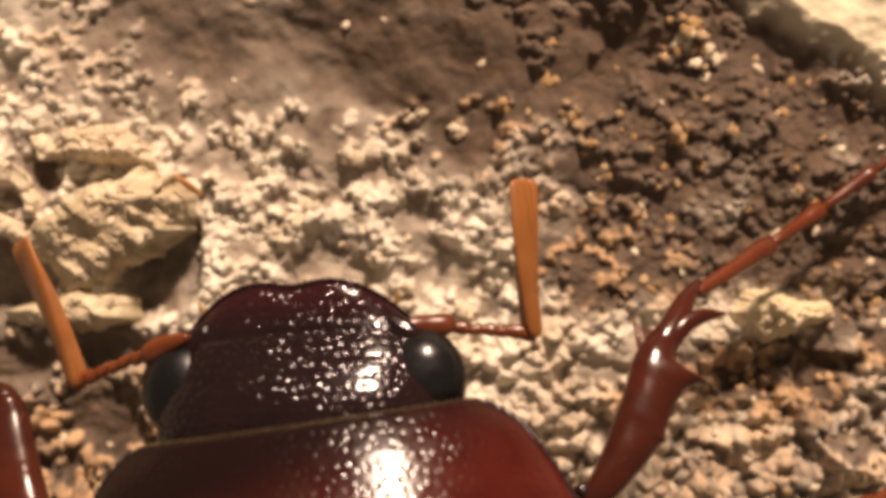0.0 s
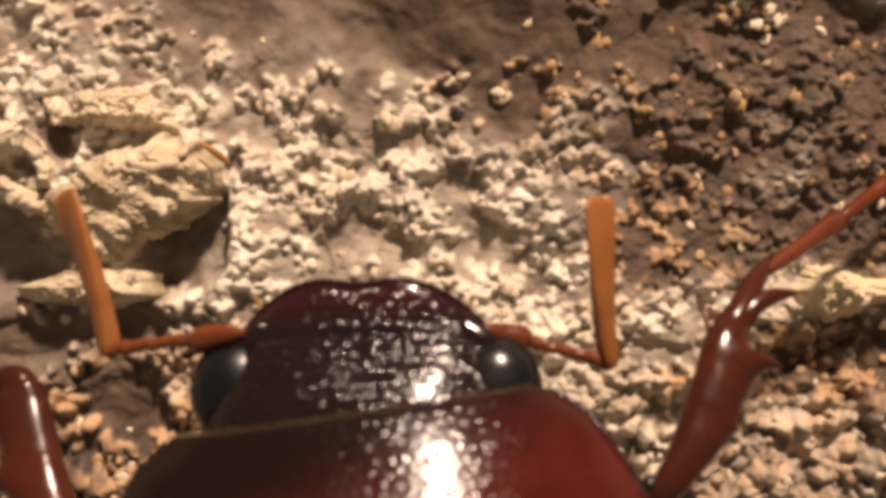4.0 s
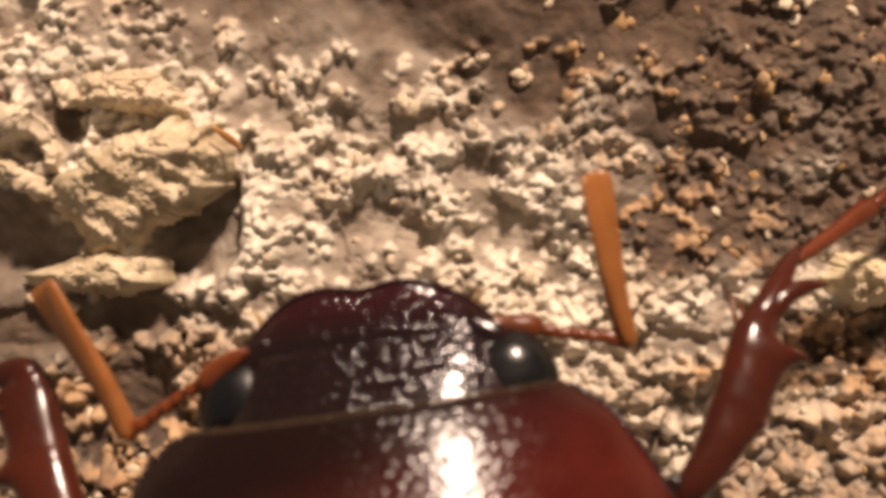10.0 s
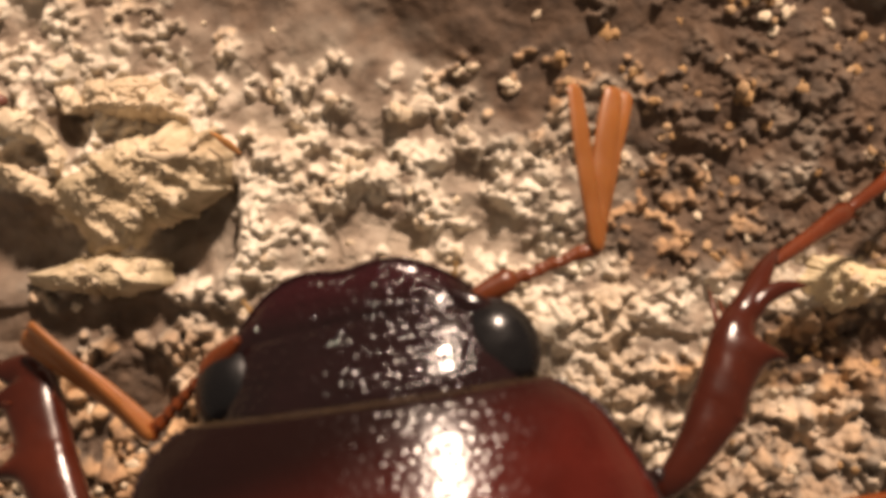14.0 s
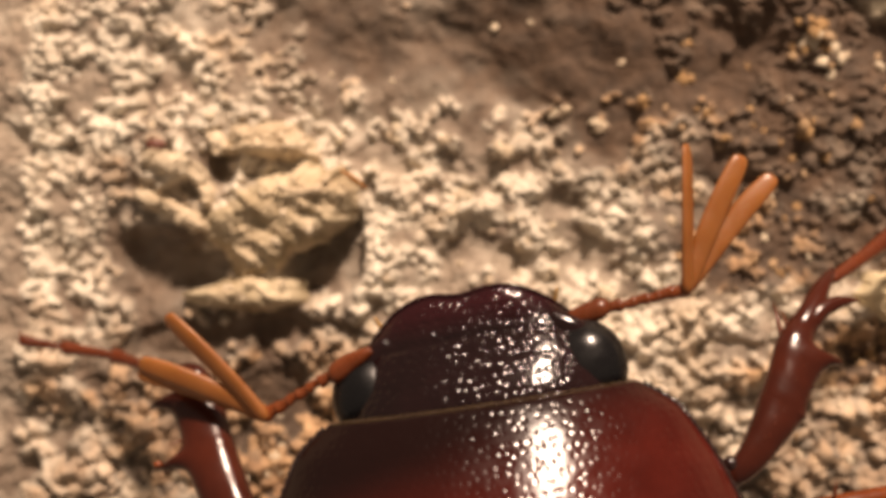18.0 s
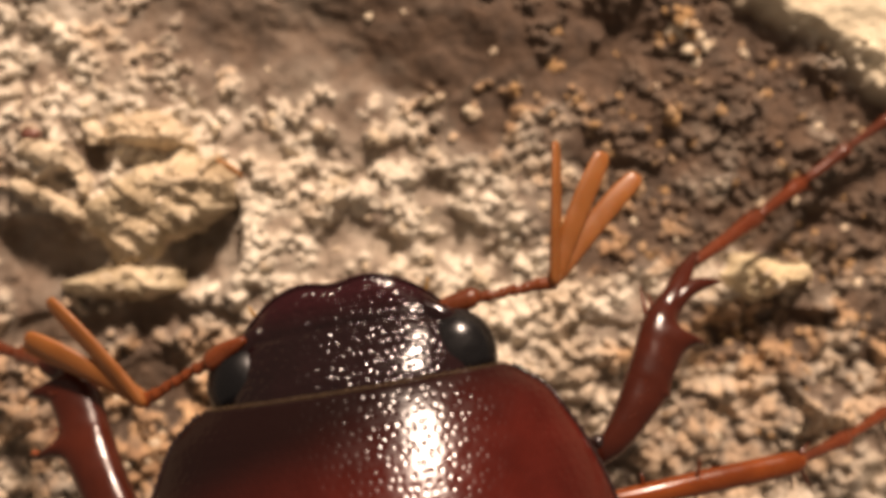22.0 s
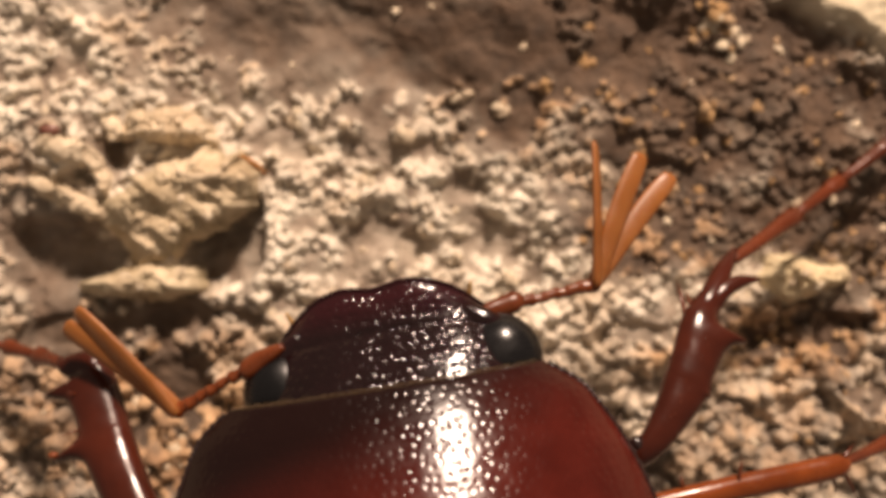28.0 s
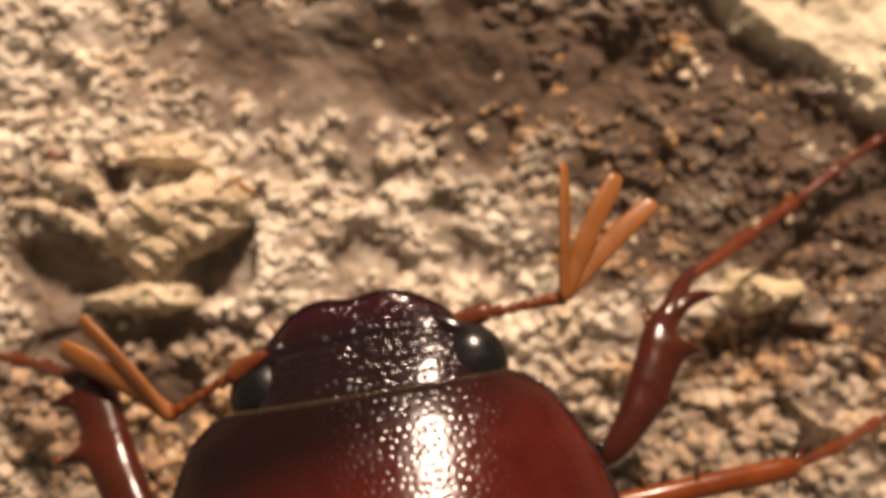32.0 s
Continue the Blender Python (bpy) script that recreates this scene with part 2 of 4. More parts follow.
def punctured(shape, cell, radius, depth, seed, floor):
    """Small round pits pressed into the upper side of a shell, one in each cell of a jittered grid."""
    verts, faces = shape
    p = np.array(verts, float)
    r = np.random.default_rng(seed)
    jx, jy, deep, wide = (r.uniform(lo, hi, (128, 128)) for lo, hi in ((0.2, 0.8), (0.18, 0.82), (0.6, 1.15), (0.75, 1.1)))
    v = p[:, 1] / cell + 64
    j0 = np.floor(v).astype(int)
    dip = np.zeros(len(p))
    for dj in (-1, 0, 1):
        j = j0 + dj
        u = p[:, 0] / cell + 64 + 0.5 * (j % 2)
        i0 = np.floor(u).astype(int)
        for di in (-1, 0, 1):
            i = i0 + di
            d2 = ((u - i - jx[j, i]) ** 2 + (v - j - jy[j, i]) ** 2) * (cell / (radius * wide[j, i])) ** 2
            dip = np.maximum(dip, deep[j, i] * np.clip(1 - d2, 0, 1))
    p[:, 2] -= np.where(p[:, 2] > floor, depth * dip, 0)
    return [tuple(c) for c in p.tolist()], faces


def ball(cx, cy, cz, rx, ry, rz, nu=32, nv=18):
    verts = [(cx, cy, cz + rz)]
    for i in range(1, nv):
        t = math.pi * i / nv
        verts += [(cx + rx * math.sin(t) * math.cos(2 * math.pi * k / nu), cy + ry * math.sin(t) * math.sin(2 * math.pi * k / nu), cz + rz * math.cos(t)) for k in range(nu)]
    verts.append((cx, cy, cz - rz))
    faces = [(0, 1 + k, 1 + (k + 1) % nu) for k in range(nu)]
    faces += [(1 + (i - 1) * nu + k, 1 + i * nu + k, 1 + i * nu + (k + 1) % nu, 1 + (i - 1) * nu + (k + 1) % nu) for i in range(1, nv - 1) for k in range(nu)]
    last = len(verts) - 1
    faces += [(last, last - nu + (k + 1) % nu, last - nu + k) for k in range(nu)]
    return verts, faces


def bristle(a, b, r=0.02):
    return limb([(*a, r, r, r), ((a[0] + b[0]) / 2, (a[1] + b[1]) / 2, (a[2] + b[2]) / 2 + 0.03, r * 0.8, r * 0.8, r * 0.8), (*b, 0.003, 0.003, 0.003)], 6, 3, (0.3, 0.2, 1))


# ---- the stone ground ----
rng = np.random.default_rng(5)
STEP, X0, X1, Y0, Y1 = 0.027, -11.0, 12.0, -7.2, 7.6
xs, ys = np.arange(X0, X1, STEP), np.arange(Y0, Y1, STEP)
GX, GY = np.meshgrid(xs, ys)


def field(cell, seed, turn=0.0, warp=None):
    """Smooth random field over the ground with features of about cell millimetres, -1 to 1."""
    g = np.random.default_rng(seed).uniform(-1, 1, (256, 256))
    px, py = (GX + warp[0], GY + warp[1]) if warp else (GX, GY)
    c, s = math.cos(turn), math.sin(turn)
    u, v = (c * px + s * py) / cell + 700, (c * py - s * px) / cell + 700
    i, j = u.astype(int), v.astype(int)
    fu, fv = u - i, v - j
    fu, fv = fu * fu * (3 - 2 * fu), fv * fv * (3 - 2 * fv)
    i, j, i1, j1 = i % 256, j % 256, (i + 1) % 256, (j + 1) % 256
    return (g[j, i] * (1 - fu) + g[j, i1] * fu) * (1 - fv) + (g[j1, i] * (1 - fu) + g[j1, i1] * fu) * fv


def near(cx, cy, rx, ry, soft=0.5, warp=0.35, turn=0.0):
    """1 inside an ellipse with a ragged edge, 0 outside."""
    c, s = math.cos(radians(turn)), math.sin(radians(turn))
    dx, dy = GX - cx, GY - cy
    d = np.hypot((c * dx + s * dy) / rx, (-s * dx + c * dy) / ry) + warp * field(0.9, 41, 0.7) + warp * 0.6 * field(0.35, 42, 1.2)
    return np.clip((1 - d) / soft + 0.5, 0, 1)


# brown ground; beside the legs it also carries shade in the colour
BROWN = np.clip(near(5.6, 3.1, 4.0, 2.7, 0.9) + 0.85 * near(5.6, 0.4, 2.1, 0.9, 0.6) + 0.9 * near(7.6, -1.75, 2.5, 0.7, 0.6) + 0.7 * near(8.8, 1.0, 2.0, 1.2, 0.6) + 0.8 * near(9.7, 0.2, 2.0, 2.2, 0.8) + 0.7 * near(7.5, -3.6, 4.5, 2.0, 0.8) + 0.85 * near(-6.8, -3.1, 3.4, 2.6, 0.8) + 0.8 * near(-0.4, 4.7, 5.0, 1.6, 0.9) + 0.6 * near(-5.0, -3.3, 1.6, 1.4, 0.8), 0, 1)
SMOOTH = near(-1.1, 4.25, 3.9, 1.5, 0.9)
SLAB = np.clip((0.59 * GX + 0.81 * GY - 8.48 + 0.16 * field(0.8, 7) + 0.10 * field(0.3, 9)) / 0.6 + 0.5, 0, 1)
BAND = np.clip(1.3 - np.abs(0.59 * GX + 0.81 * GY - 7.65) / 0.85, 0, 1) * np.clip((GX - 5.2) / 1.2, 0, 1)
# dark band below the slab edge: the slab's shade, coloured in as brown
BROWN = np.maximum(BROWN, BAND * (1 - SLAB))
# brown in the hollows by the stones: dirt plus their shade, painted in
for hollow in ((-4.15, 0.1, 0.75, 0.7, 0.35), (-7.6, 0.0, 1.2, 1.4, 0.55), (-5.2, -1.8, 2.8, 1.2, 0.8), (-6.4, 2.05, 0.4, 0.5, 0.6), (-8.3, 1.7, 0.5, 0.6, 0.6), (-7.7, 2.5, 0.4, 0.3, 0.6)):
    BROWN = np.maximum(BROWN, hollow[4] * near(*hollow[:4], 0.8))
# bare dirt hollows between crumbs, shade coloured in: x, y, half length, half width
HOLLOWS = [(-4.15, 0.05, 0.7, 0.75), (-7.5, 0.0, 1.0, 1.2), (-5.2, -1.3, 1.5, 0.35), (-7.0, -1.6, 1.2, 0.5), (-6.3, 2.0, 0.35, 0.5), (-1.27, 0.47, 0.45, 0.5), (-0.6, 2.0, 0.3, 0.25), (-0.1, 2.0, 0.3, 0.22), (-0.37, 0.1, 0.3, 0.3), (1.05, 0.35, 0.65, 0.5), (1.67, 2.7, 0.5, 0.6), (-1.95, 1.45, 0.28, 0.25), (-3.0, 2.3, 0.45, 0.28), (-2.5, 1.95, 0.45, 0.16), (0.7, 1.3, 0.45, 0.25), (-1.75, -0.05, 0.2, 0.45), (4.05, -1.7, 0.8, 0.25), (-5.0, -2.6, 0.6, 0.5)]
PIT = np.zeros_like(GX)
for hollow in HOLLOWS:
    PIT = np.maximum(PIT, near(*hollow, 0.6, 0.3))
PIT = np.maximum(PIT, 0.7 * np.clip((field(0.8, 31) + 0.5 * field(0.4, 32) - 0.75) / 0.3, 0, 1))
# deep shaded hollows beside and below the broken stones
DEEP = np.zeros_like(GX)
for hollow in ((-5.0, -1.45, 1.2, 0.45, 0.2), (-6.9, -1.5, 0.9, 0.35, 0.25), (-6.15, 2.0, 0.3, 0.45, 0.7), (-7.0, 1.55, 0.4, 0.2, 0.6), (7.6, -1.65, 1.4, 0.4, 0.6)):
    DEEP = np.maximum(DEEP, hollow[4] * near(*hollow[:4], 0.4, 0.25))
ragged = 0.16 * field(0.5, 43) + 0.08 * field(0.2, 44)


def rise(a, lo, hi):
    a = np.clip((a - lo) / (hi - lo), 0, 1)
    return a * a * (3 - 2 * a)


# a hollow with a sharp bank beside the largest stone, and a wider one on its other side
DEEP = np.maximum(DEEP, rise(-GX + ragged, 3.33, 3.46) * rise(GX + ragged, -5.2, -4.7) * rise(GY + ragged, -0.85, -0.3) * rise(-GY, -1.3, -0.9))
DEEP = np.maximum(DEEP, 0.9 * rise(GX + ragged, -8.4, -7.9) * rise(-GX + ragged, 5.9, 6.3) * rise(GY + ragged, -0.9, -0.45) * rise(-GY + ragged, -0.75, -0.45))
# shade of the deep hollows, put into the ground colour as brown
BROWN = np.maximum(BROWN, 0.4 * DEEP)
ground_z = 0.22 * field(3.1, 1) + 0.20 * field(1.4, 2, 0.5) + 0.13 * field(0.7, 3, 1.0)
# smooth undulating bed under the crumbs
WARP = (0.13 * field(0.45, 61, 0.4) + 0.05 * field(0.16, 63, 1.1), 0.13 * field(0.45, 62, 0.9) + 0.05 * field(0.16, 64, 0.2))
calm = (1 - 0.85 * SMOOTH) * (1 - 0.7 * SLAB) * (1 - 0.25 * BROWN) * (1 - 0.6 * PIT)
bed = 0.09 * np.abs(field(0.75, 71, 0.6, WARP)) + 0.08 * np.abs(field(0.40, 72, 1.2, WARP)) + 0.06 * np.abs(field(0.24, 73, 0.3, WARP)) + 0.05 * np.abs(field(0.12, 74, 0.9, WARP))
ground_z += bed * calm
# heaped clumps of rounded crumbs: x, y, half width, and loose crumbs between them
CLUMPS = [(-0.63, 2.4, 0.3), (-0.16, 2.54, 0.16), (-2.23, 2.81, 0.36), (-3.08, 2.76, 0.25), (-1.95, 3.08, 0.22), (-2.09, 1.8, 0.28), (-1.33, 1.22, 0.34), (-0.91, 1.13, 0.3), (0.08, 1.56, 0.28), (0.54, 3.2, 0.26), (1.31, 2.93, 0.22), (0.45, 2.41, 0.26), (1.06, 1.52, 0.3), (2.23, 3.33, 0.26), (1.71, 3.35, 0.22), (3.55, 3.22, 0.25), (3.03, 2.84, 0.25), (3.79, 2.57, 0.22), (2.99, 1.76, 0.24), (4.35, 2.05, 0.24), (-0.01, 0.48, 0.26), (0.55, 0.48, 0.25), (4.31, 0.88, 0.26), (3.61, 0.82, 0.22)]
DENSE = np.clip(0.72 + 0.35 * field(1.1, 77, 0.5) + 0.5 * field(0.5, 78, 1.0), 0.10, 1)
crumbs = []
for k in range(8200):
    if k < len(CLUMPS):
        cx, cy, reach = CLUMPS[k]
    else:
        cx, cy = rng.uniform(X0 + 0.8, X1 - 0.8), rng.uniform(Y0 + 0.8, Y1 - 0.8)
        reach = (0.06 + 0.20 * rng.random() ** 1.8) * (1.6 if cy < -1.3 else 1.0)
        i, j = int((cx - X0) / STEP), int((cy - Y0) / STEP)
        if rng.random() < 0.88 * SMOOTH[j, i] + 0.85 * SLAB[j, i] + 0.9 * max(PIT[j, i], DEEP[j, i]) + 0.2 * BROWN[j, i] + 1 - DENSE[j, i]:
            continue
    heap, shade = reach * rng.uniform(0.6, 1.1), rng.uniform(0.55, 1.0)
    coarse = 1.45 if cy < -1.3 else 1.0
    for _ in range(3 + int(110 * (reach / coarse) ** 2)):
        a, d = rng.uniform(0, 2 * math.pi), reach * math.sqrt(rng.random())
        crumbs.append((cx + d * math.cos(a), cy + 0.8 * d * math.sin(a), (0.04 + 0.06 * rng.random() ** 1.5) * coarse, heap * (1 - (d / reach) ** 2), shade * rng.uniform(0.8, 1.0)))
granule = np.zeros_like(GX)
value = np.zeros_like(GX)
WX, WY = GX + 0.03 * field(0.2, 51) + 0.02 * field(0.09, 53), GY + 0.03 * field(0.2, 52) + 0.02 * field(0.09, 54)
for cx, cy, r, lift, shade in crumbs:
    i, j = int((cx - X0) / STEP), int((cy - Y0) / STEP)
    w = int((r + 0.06) / STEP) + 2
    js, ks = slice(max(j - w, 0), j + w), slice(max(i - w, 0), i + w)
    d2 = ((WX[js, ks] - cx) ** 2 + (WY[js, ks] - cy) ** 2) / (r * r)
    dome = np.where(d2 < 1, lift + r * (np.sqrt(np.clip(1 - d2, 0, 1)) - 0.25), 0)
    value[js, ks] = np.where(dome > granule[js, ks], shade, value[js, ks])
    granule[js, ks] = np.maximum(granule[js, ks], dome)
# soften the creases between the crumbs a little
for _ in range(3):
    granule[1:-1, 1:-1] = 0.5 * granule[1:-1, 1:-1] + 0.125 * (granule[:-2, 1:-1] + granule[2:, 1:-1] + granule[1:-1, :-2] + granule[1:-1, 2:])
    value[1:-1, 1:-1] = 0.5 * value[1:-1, 1:-1] + 0.125 * (value[:-2, 1:-1] + value[2:, 1:-1] + value[1:-1, :-2] + value[1:-1, 2:])
ground_z += granule + 0.03 * field(0.2, 4, 0.5) + 0.010 * field(0.1, 6, 1.0)
ground_z += SLAB * (0.46 + 0.08 * field(0.5, 8)) - 0.24 * BAND * (1 - SLAB) - 0.10 * PIT - 0.08 * SMOOTH - 0.48 * DEEP
ground_z += 0.35 * near(8.4, -3.1, 0.9, 0.28, 0.8, 0.4, -40) + 0.3 * near(6.0, -3.0, 1.0, 0.3, 0.8, 0.4, 5) + 0.3 * near(4.2, -3.9, 0.8, 0.3, 0.8, 0.4, 20) + 0.25 * near(-7.6, -3.4, 0.7, 0.5, 0.7) + 0.25 * near(8.9, 0.1, 0.8, 0.25, 0.7)
ground_z -= ground_z.mean()


def height(x, y):
    return float(ground_z[int(np.clip((y - Y0) / STEP, 0, len(ys) - 1)), int(np.clip((x - X0) / STEP, 0, len(xs) - 1))])


def build_ground():
    far = 1.7 ** np.arange(1, 19) * 4
    ax = np.concatenate([X0 - far[::-1], xs, X1 + far])
    ay = np.concatenate([Y0 - far[::-1], ys, Y1 + far])
    z = np.pad(ground_z, 18, mode="edge")
    # the relief dies away beyond the detailed patch
    out_x, out_y = (np.maximum(0, 18 - np.minimum(np.arange(n), np.arange(n)[::-1])) for n in (len(ax), len(ay)))
    fade = 0.6 ** np.maximum(out_x[None, :], out_y[:, None])
    z = z * fade
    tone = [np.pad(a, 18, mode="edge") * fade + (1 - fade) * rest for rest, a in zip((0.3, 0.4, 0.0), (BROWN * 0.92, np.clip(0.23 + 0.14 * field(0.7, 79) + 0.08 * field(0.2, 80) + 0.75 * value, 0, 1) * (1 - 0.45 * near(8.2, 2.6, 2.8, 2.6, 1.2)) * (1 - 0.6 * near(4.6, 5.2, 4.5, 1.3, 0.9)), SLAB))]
    vx, vy = np.meshgrid(ax, ay)
    nx, ny = len(ax), len(ay)
    co = np.stack([vx, vy, z], -1).reshape(-1, 3) * MM
    idx = (np.arange(ny - 1)[:, None] * nx + np.arange(nx - 1)).ravel()
    quads = np.stack([idx, idx + 1, idx + nx + 1, idx + nx], 1)
    me = bpy.data.meshes.new("ground")
    me.vertices.add(len(co))
    me.vertices.foreach_set("co", co.ravel())
    me.loops.add(quads.size)
    me.loops.foreach_set("vertex_index", quads.ravel())
    me.polygons.add(len(quads))
    me.polygons.foreach_set("loop_start", np.arange(0, quads.size, 4))
    me.update(calc_edges=True)
    me.polygons.foreach_set("use_smooth", np.ones(len(quads), bool))
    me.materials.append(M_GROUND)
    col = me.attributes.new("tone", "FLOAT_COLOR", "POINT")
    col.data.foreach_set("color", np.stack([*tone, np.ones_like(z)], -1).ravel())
    return tagged(new("ground", me), "rough granular pale stone surface with brown dirt", "ground", kind="structure")


ground = build_ground()


def rock(name, poly, base, top, material, seed, lean=(0.0, 0.0), streak=0.0, lump=0.25, power=4.0):
    """A broken stone with the given outline, lying in the ground."""
    p = np.array(poly, float)
    c = p.mean(0)
    n, rings = 230, 84
    reach = []
    for k in range(n):
        a = 2 * math.pi * k / n
        d = np.array([math.cos(a), math.sin(a)])
        best = 0.3
        for q0, q1 in zip(p, np.roll(p, -1, 0)):
            m = np.array([d, q0 - q1]).T
            if abs(np.linalg.det(m)) > 1e-9:
                t, s = np.linalg.solve(m, q0 - c)
                if t > 0 and -1e-6 <= s <= 1 + 1e-6:
                    best = t
        reach.append(best * (1 + 0.16 * noise.noise((3 * math.cos(a), 3 * math.sin(a), seed)) + 0.10 * noise.noise((9 * math.cos(a), 9 * math.sin(a), seed))))
    verts = []
    for i in range(rings + 1):
        s = i / rings
        for k in range(n):
            a = 2 * math.pi * k / n
            x, y = c[0] + s * reach[k] * math.cos(a), c[1] + s * reach[k] * math.sin(a)
            rough = noise.noise((x * 1.1, y * 1.1, seed)) * 0.8 + noise.noise((x * 2.9, y * 2.9, seed)) * 0.5 + noise.noise((x * 7, y * 7, seed)) * 0.2 + abs(noise.noise((x * 6, y * 6, seed + 2))) * 0.35 + abs(noise.noise((x * 12, y * 12, seed + 3))) * 0.22 + noise.noise((x * 24, y * 24, seed)) * 0.09
            along, across = 0.85 * x - 0.5 * y, 0.5 * x + 0.85 * y
            ridge = 1 - 2 * abs(noise.noise((along * 0.7, across * 2.6 + 0.3 * rough, seed + 5)))
            z = base + (top + lean[0] * (x - c[0]) + lean[1] * (y - c[1]) + lump * rough + streak * ridge) * (1 - s**power) - 0.3 * s**power
            verts.append((x, y, z))
    faces = [f[::-1] for f in rings_to_faces(rings + 1, n, False)]
    return new(name, mesh(name, verts, faces, material))


block = tagged(rock("stone_fragment", [(-5.73, 1.75), (-4.52, 2.1), (-3.68, 2.02), (-3.25, 1.45), (-3.42, 0.98), (-4.1, 0.5), (-4.8, 0.22), (-5.05, -0.2), (-5.85, -0.28), (-6.2, 0.22), (-6.5, 0.62), (-6.6, 0.98)], 0.10, 0.50, M_BLOCK, 3, (0.02, 0.20), 0.13, 0.24, 6.0), "olive grey layered stone fragment with broken edges", "stone")
tagged(rock("stone_fragment", [(-7.06, -0.55), (-6.4, -0.35), (-5.46, -0.05), (-4.62, -0.28), (-4.34, -0.75), (-5.46, -0.95), (-6.78, -0.85)], 0.08, 0.30, M_BLOCK, 8, (0, 0.15), 0.10, 0.2, 4.0), "small pale tan stone fragment with rough surface", "stone")
tagged(rock("stone_fragment", [(-6.32, 2.85), (-5.47, 3.09), (-4.63, 3.0), (-4.25, 2.49), (-3.97, 2.11), (-4.53, 2.02), (-5.47, 2.1), (-6.13, 2.29)], 0.06, 0.36, M_GRAIN, 15, (0, 0.0), 0.02, 0.5, 3.0), "pale cream crumbly stone fragment", "stone")
def ridge(name, rows):
    """A curled crumbly ridge of stone. Rows: x, y, half width, rise over the ground."""
    pts = [(x, y, height(x, y) + up * 0.55 - 0.05, w, w * 1.3, max(w * 0.8, up * 0.55)) for x, y, w, up in rows]
    verts, faces = limb(pts, 26, 12)
    out = []
    for x, y, z in verts:
        p = Vector((x, y, z))
        d = 0.13 * noise.noise_vector(p * 2.3) + 0.10 * noise.noise_vector(p * 5.5) + 0.05 * noise.noise_vector(p * 13.0)
        out.append(tuple(p + d))
    return new(name, mesh(name, out, faces, M_GRAIN))


tagged(ridge("stone_ridge", [(-7.75, 2.02, 0.05, 0.05), (-7.56, 2.11, 0.16, 0.22), (-7.2, 2.12, 0.18, 0.3), (-6.85, 2.0, 0.17, 0.32), (-6.6, 1.78, 0.16, 0.34), (-6.45, 1.5, 0.16, 0.32), (-6.42, 1.2, 0.10, 0.25)]), "pale cream curled ridge of broken stone", "stone")
tagged(ridge("stone_ridge", [(-7.95, 1.52, 0.05, 0.1), (-7.75, 1.40, 0.13, 0.26), (-7.35, 1.21, 0.15, 0.32), (-6.95, 1.05, 0.17, 0.34), (-6.57, 0.90, 0.20, 0.34), (-6.35, 0.78, 0.08, 0.25)]), "pale cream low ridge of broken stone", "stone")
tagged(ridge("stone_ridge", [(-6.45, 2.62, 0.05, 0.1), (-6.3, 2.55, 0.14, 0.25), (-6.12, 2.42, 0.14, 0.28), (-6.0, 2.25, 0.08, 0.2)]), "pale cream low ridge of broken stone", "stone")
tagged(rock("stone_fragment", [(6.30, -0.50), (6.70, -0.12), (7.2, -0.05), (7.7, -0.28), (8.2, -0.30), (8.5, -0.62), (7.8, -0.85), (7.05, -1.2), (6.45, -0.98)], 0.06, 0.52, M_PATCH, 12, (0, 0.1), 0.03, 0.42, 3.5), "yellowish pale stone lump standing out of the ground", "stone")


# an oval raised rim on top of the largest stone
rim_rows = []
for k in range(15):
    a = radians(175 + 14 * k)
    x, y = -4.5 + 0.52 * math.cos(a) * (1 + 0.1 * math.sin(3 * a)), 1.78 + 0.29 * math.sin(a)
    near_top = min(block.data.vertices, key=lambda v: (v.co.x / MM - x) ** 2 + (v.co.y / MM - y) ** 2)
    r = (0.06 + 0.02 * math.sin(k * 2.1)) * math.sin(math.pi * (k + 0.6) / 15.2) ** 0.5
    rim_rows.append((x, y, near_top.co.z / MM + 0.01, r, r * 1.6, r))
part("raised_rim", mesh("raised_rim", *limb(rim_rows, 12, 5), M_GRAIN), block, "pale oval rim")

# ---- the beetle ----
BEETLE_AT = pose(-0.89 * MM, -2.32 * MM, 0, 0, 0, 8.5)
beetle = new("beetle")
beetle.empty_display_size = 2 * MM
beetle.matrix_basis = BEETLE_AT
tagged(beetle, "glossy dark reddish-brown chafer beetle standing on rough stone", "beetle")


def local(x, y, z):
    """World millimetres to the beetle's space."""
    c, s = math.cos(radians(8.5)), math.sin(radians(8.5))
    dx, dy = x + 0.89, y + 2.32
    return (c * dx + s * dy, -s * dx + c * dy, z)


def placed(rows):
    return [(*local(*r[:3]), *r[3:]) for r in rows]


EDGE = [(0.06, 2.66, 4.6, 5.37, 3.6), (0.0, 2.75, 4.58, 5.46, 3.2), (-0.4, 3.239, 4.56, 5.72, 2.9), (-0.8, 3.497, 4.58, 5.95, 2.8), (-1.5, 3.836, 4.62, 6.35, 2.6), (-2.4, 4.125, 4.68, 6.8, 2.4), (-3.4, 4.305, 4.72, 7.12, 2.3), (-4.4, 4.256, 4.72, 7.2, 2.2), (-4.9, 4.06, 4.72, 7.05, 2.2)]
part("pronotum", mesh("pronotum", *punctured(shell(EDGE, 640, 32, 1.0, 0.7, 24), 0.158, 0.052, 0.0078, 11, 4.72), M_PRON), beetle, "polished pitted dark red pronotum")
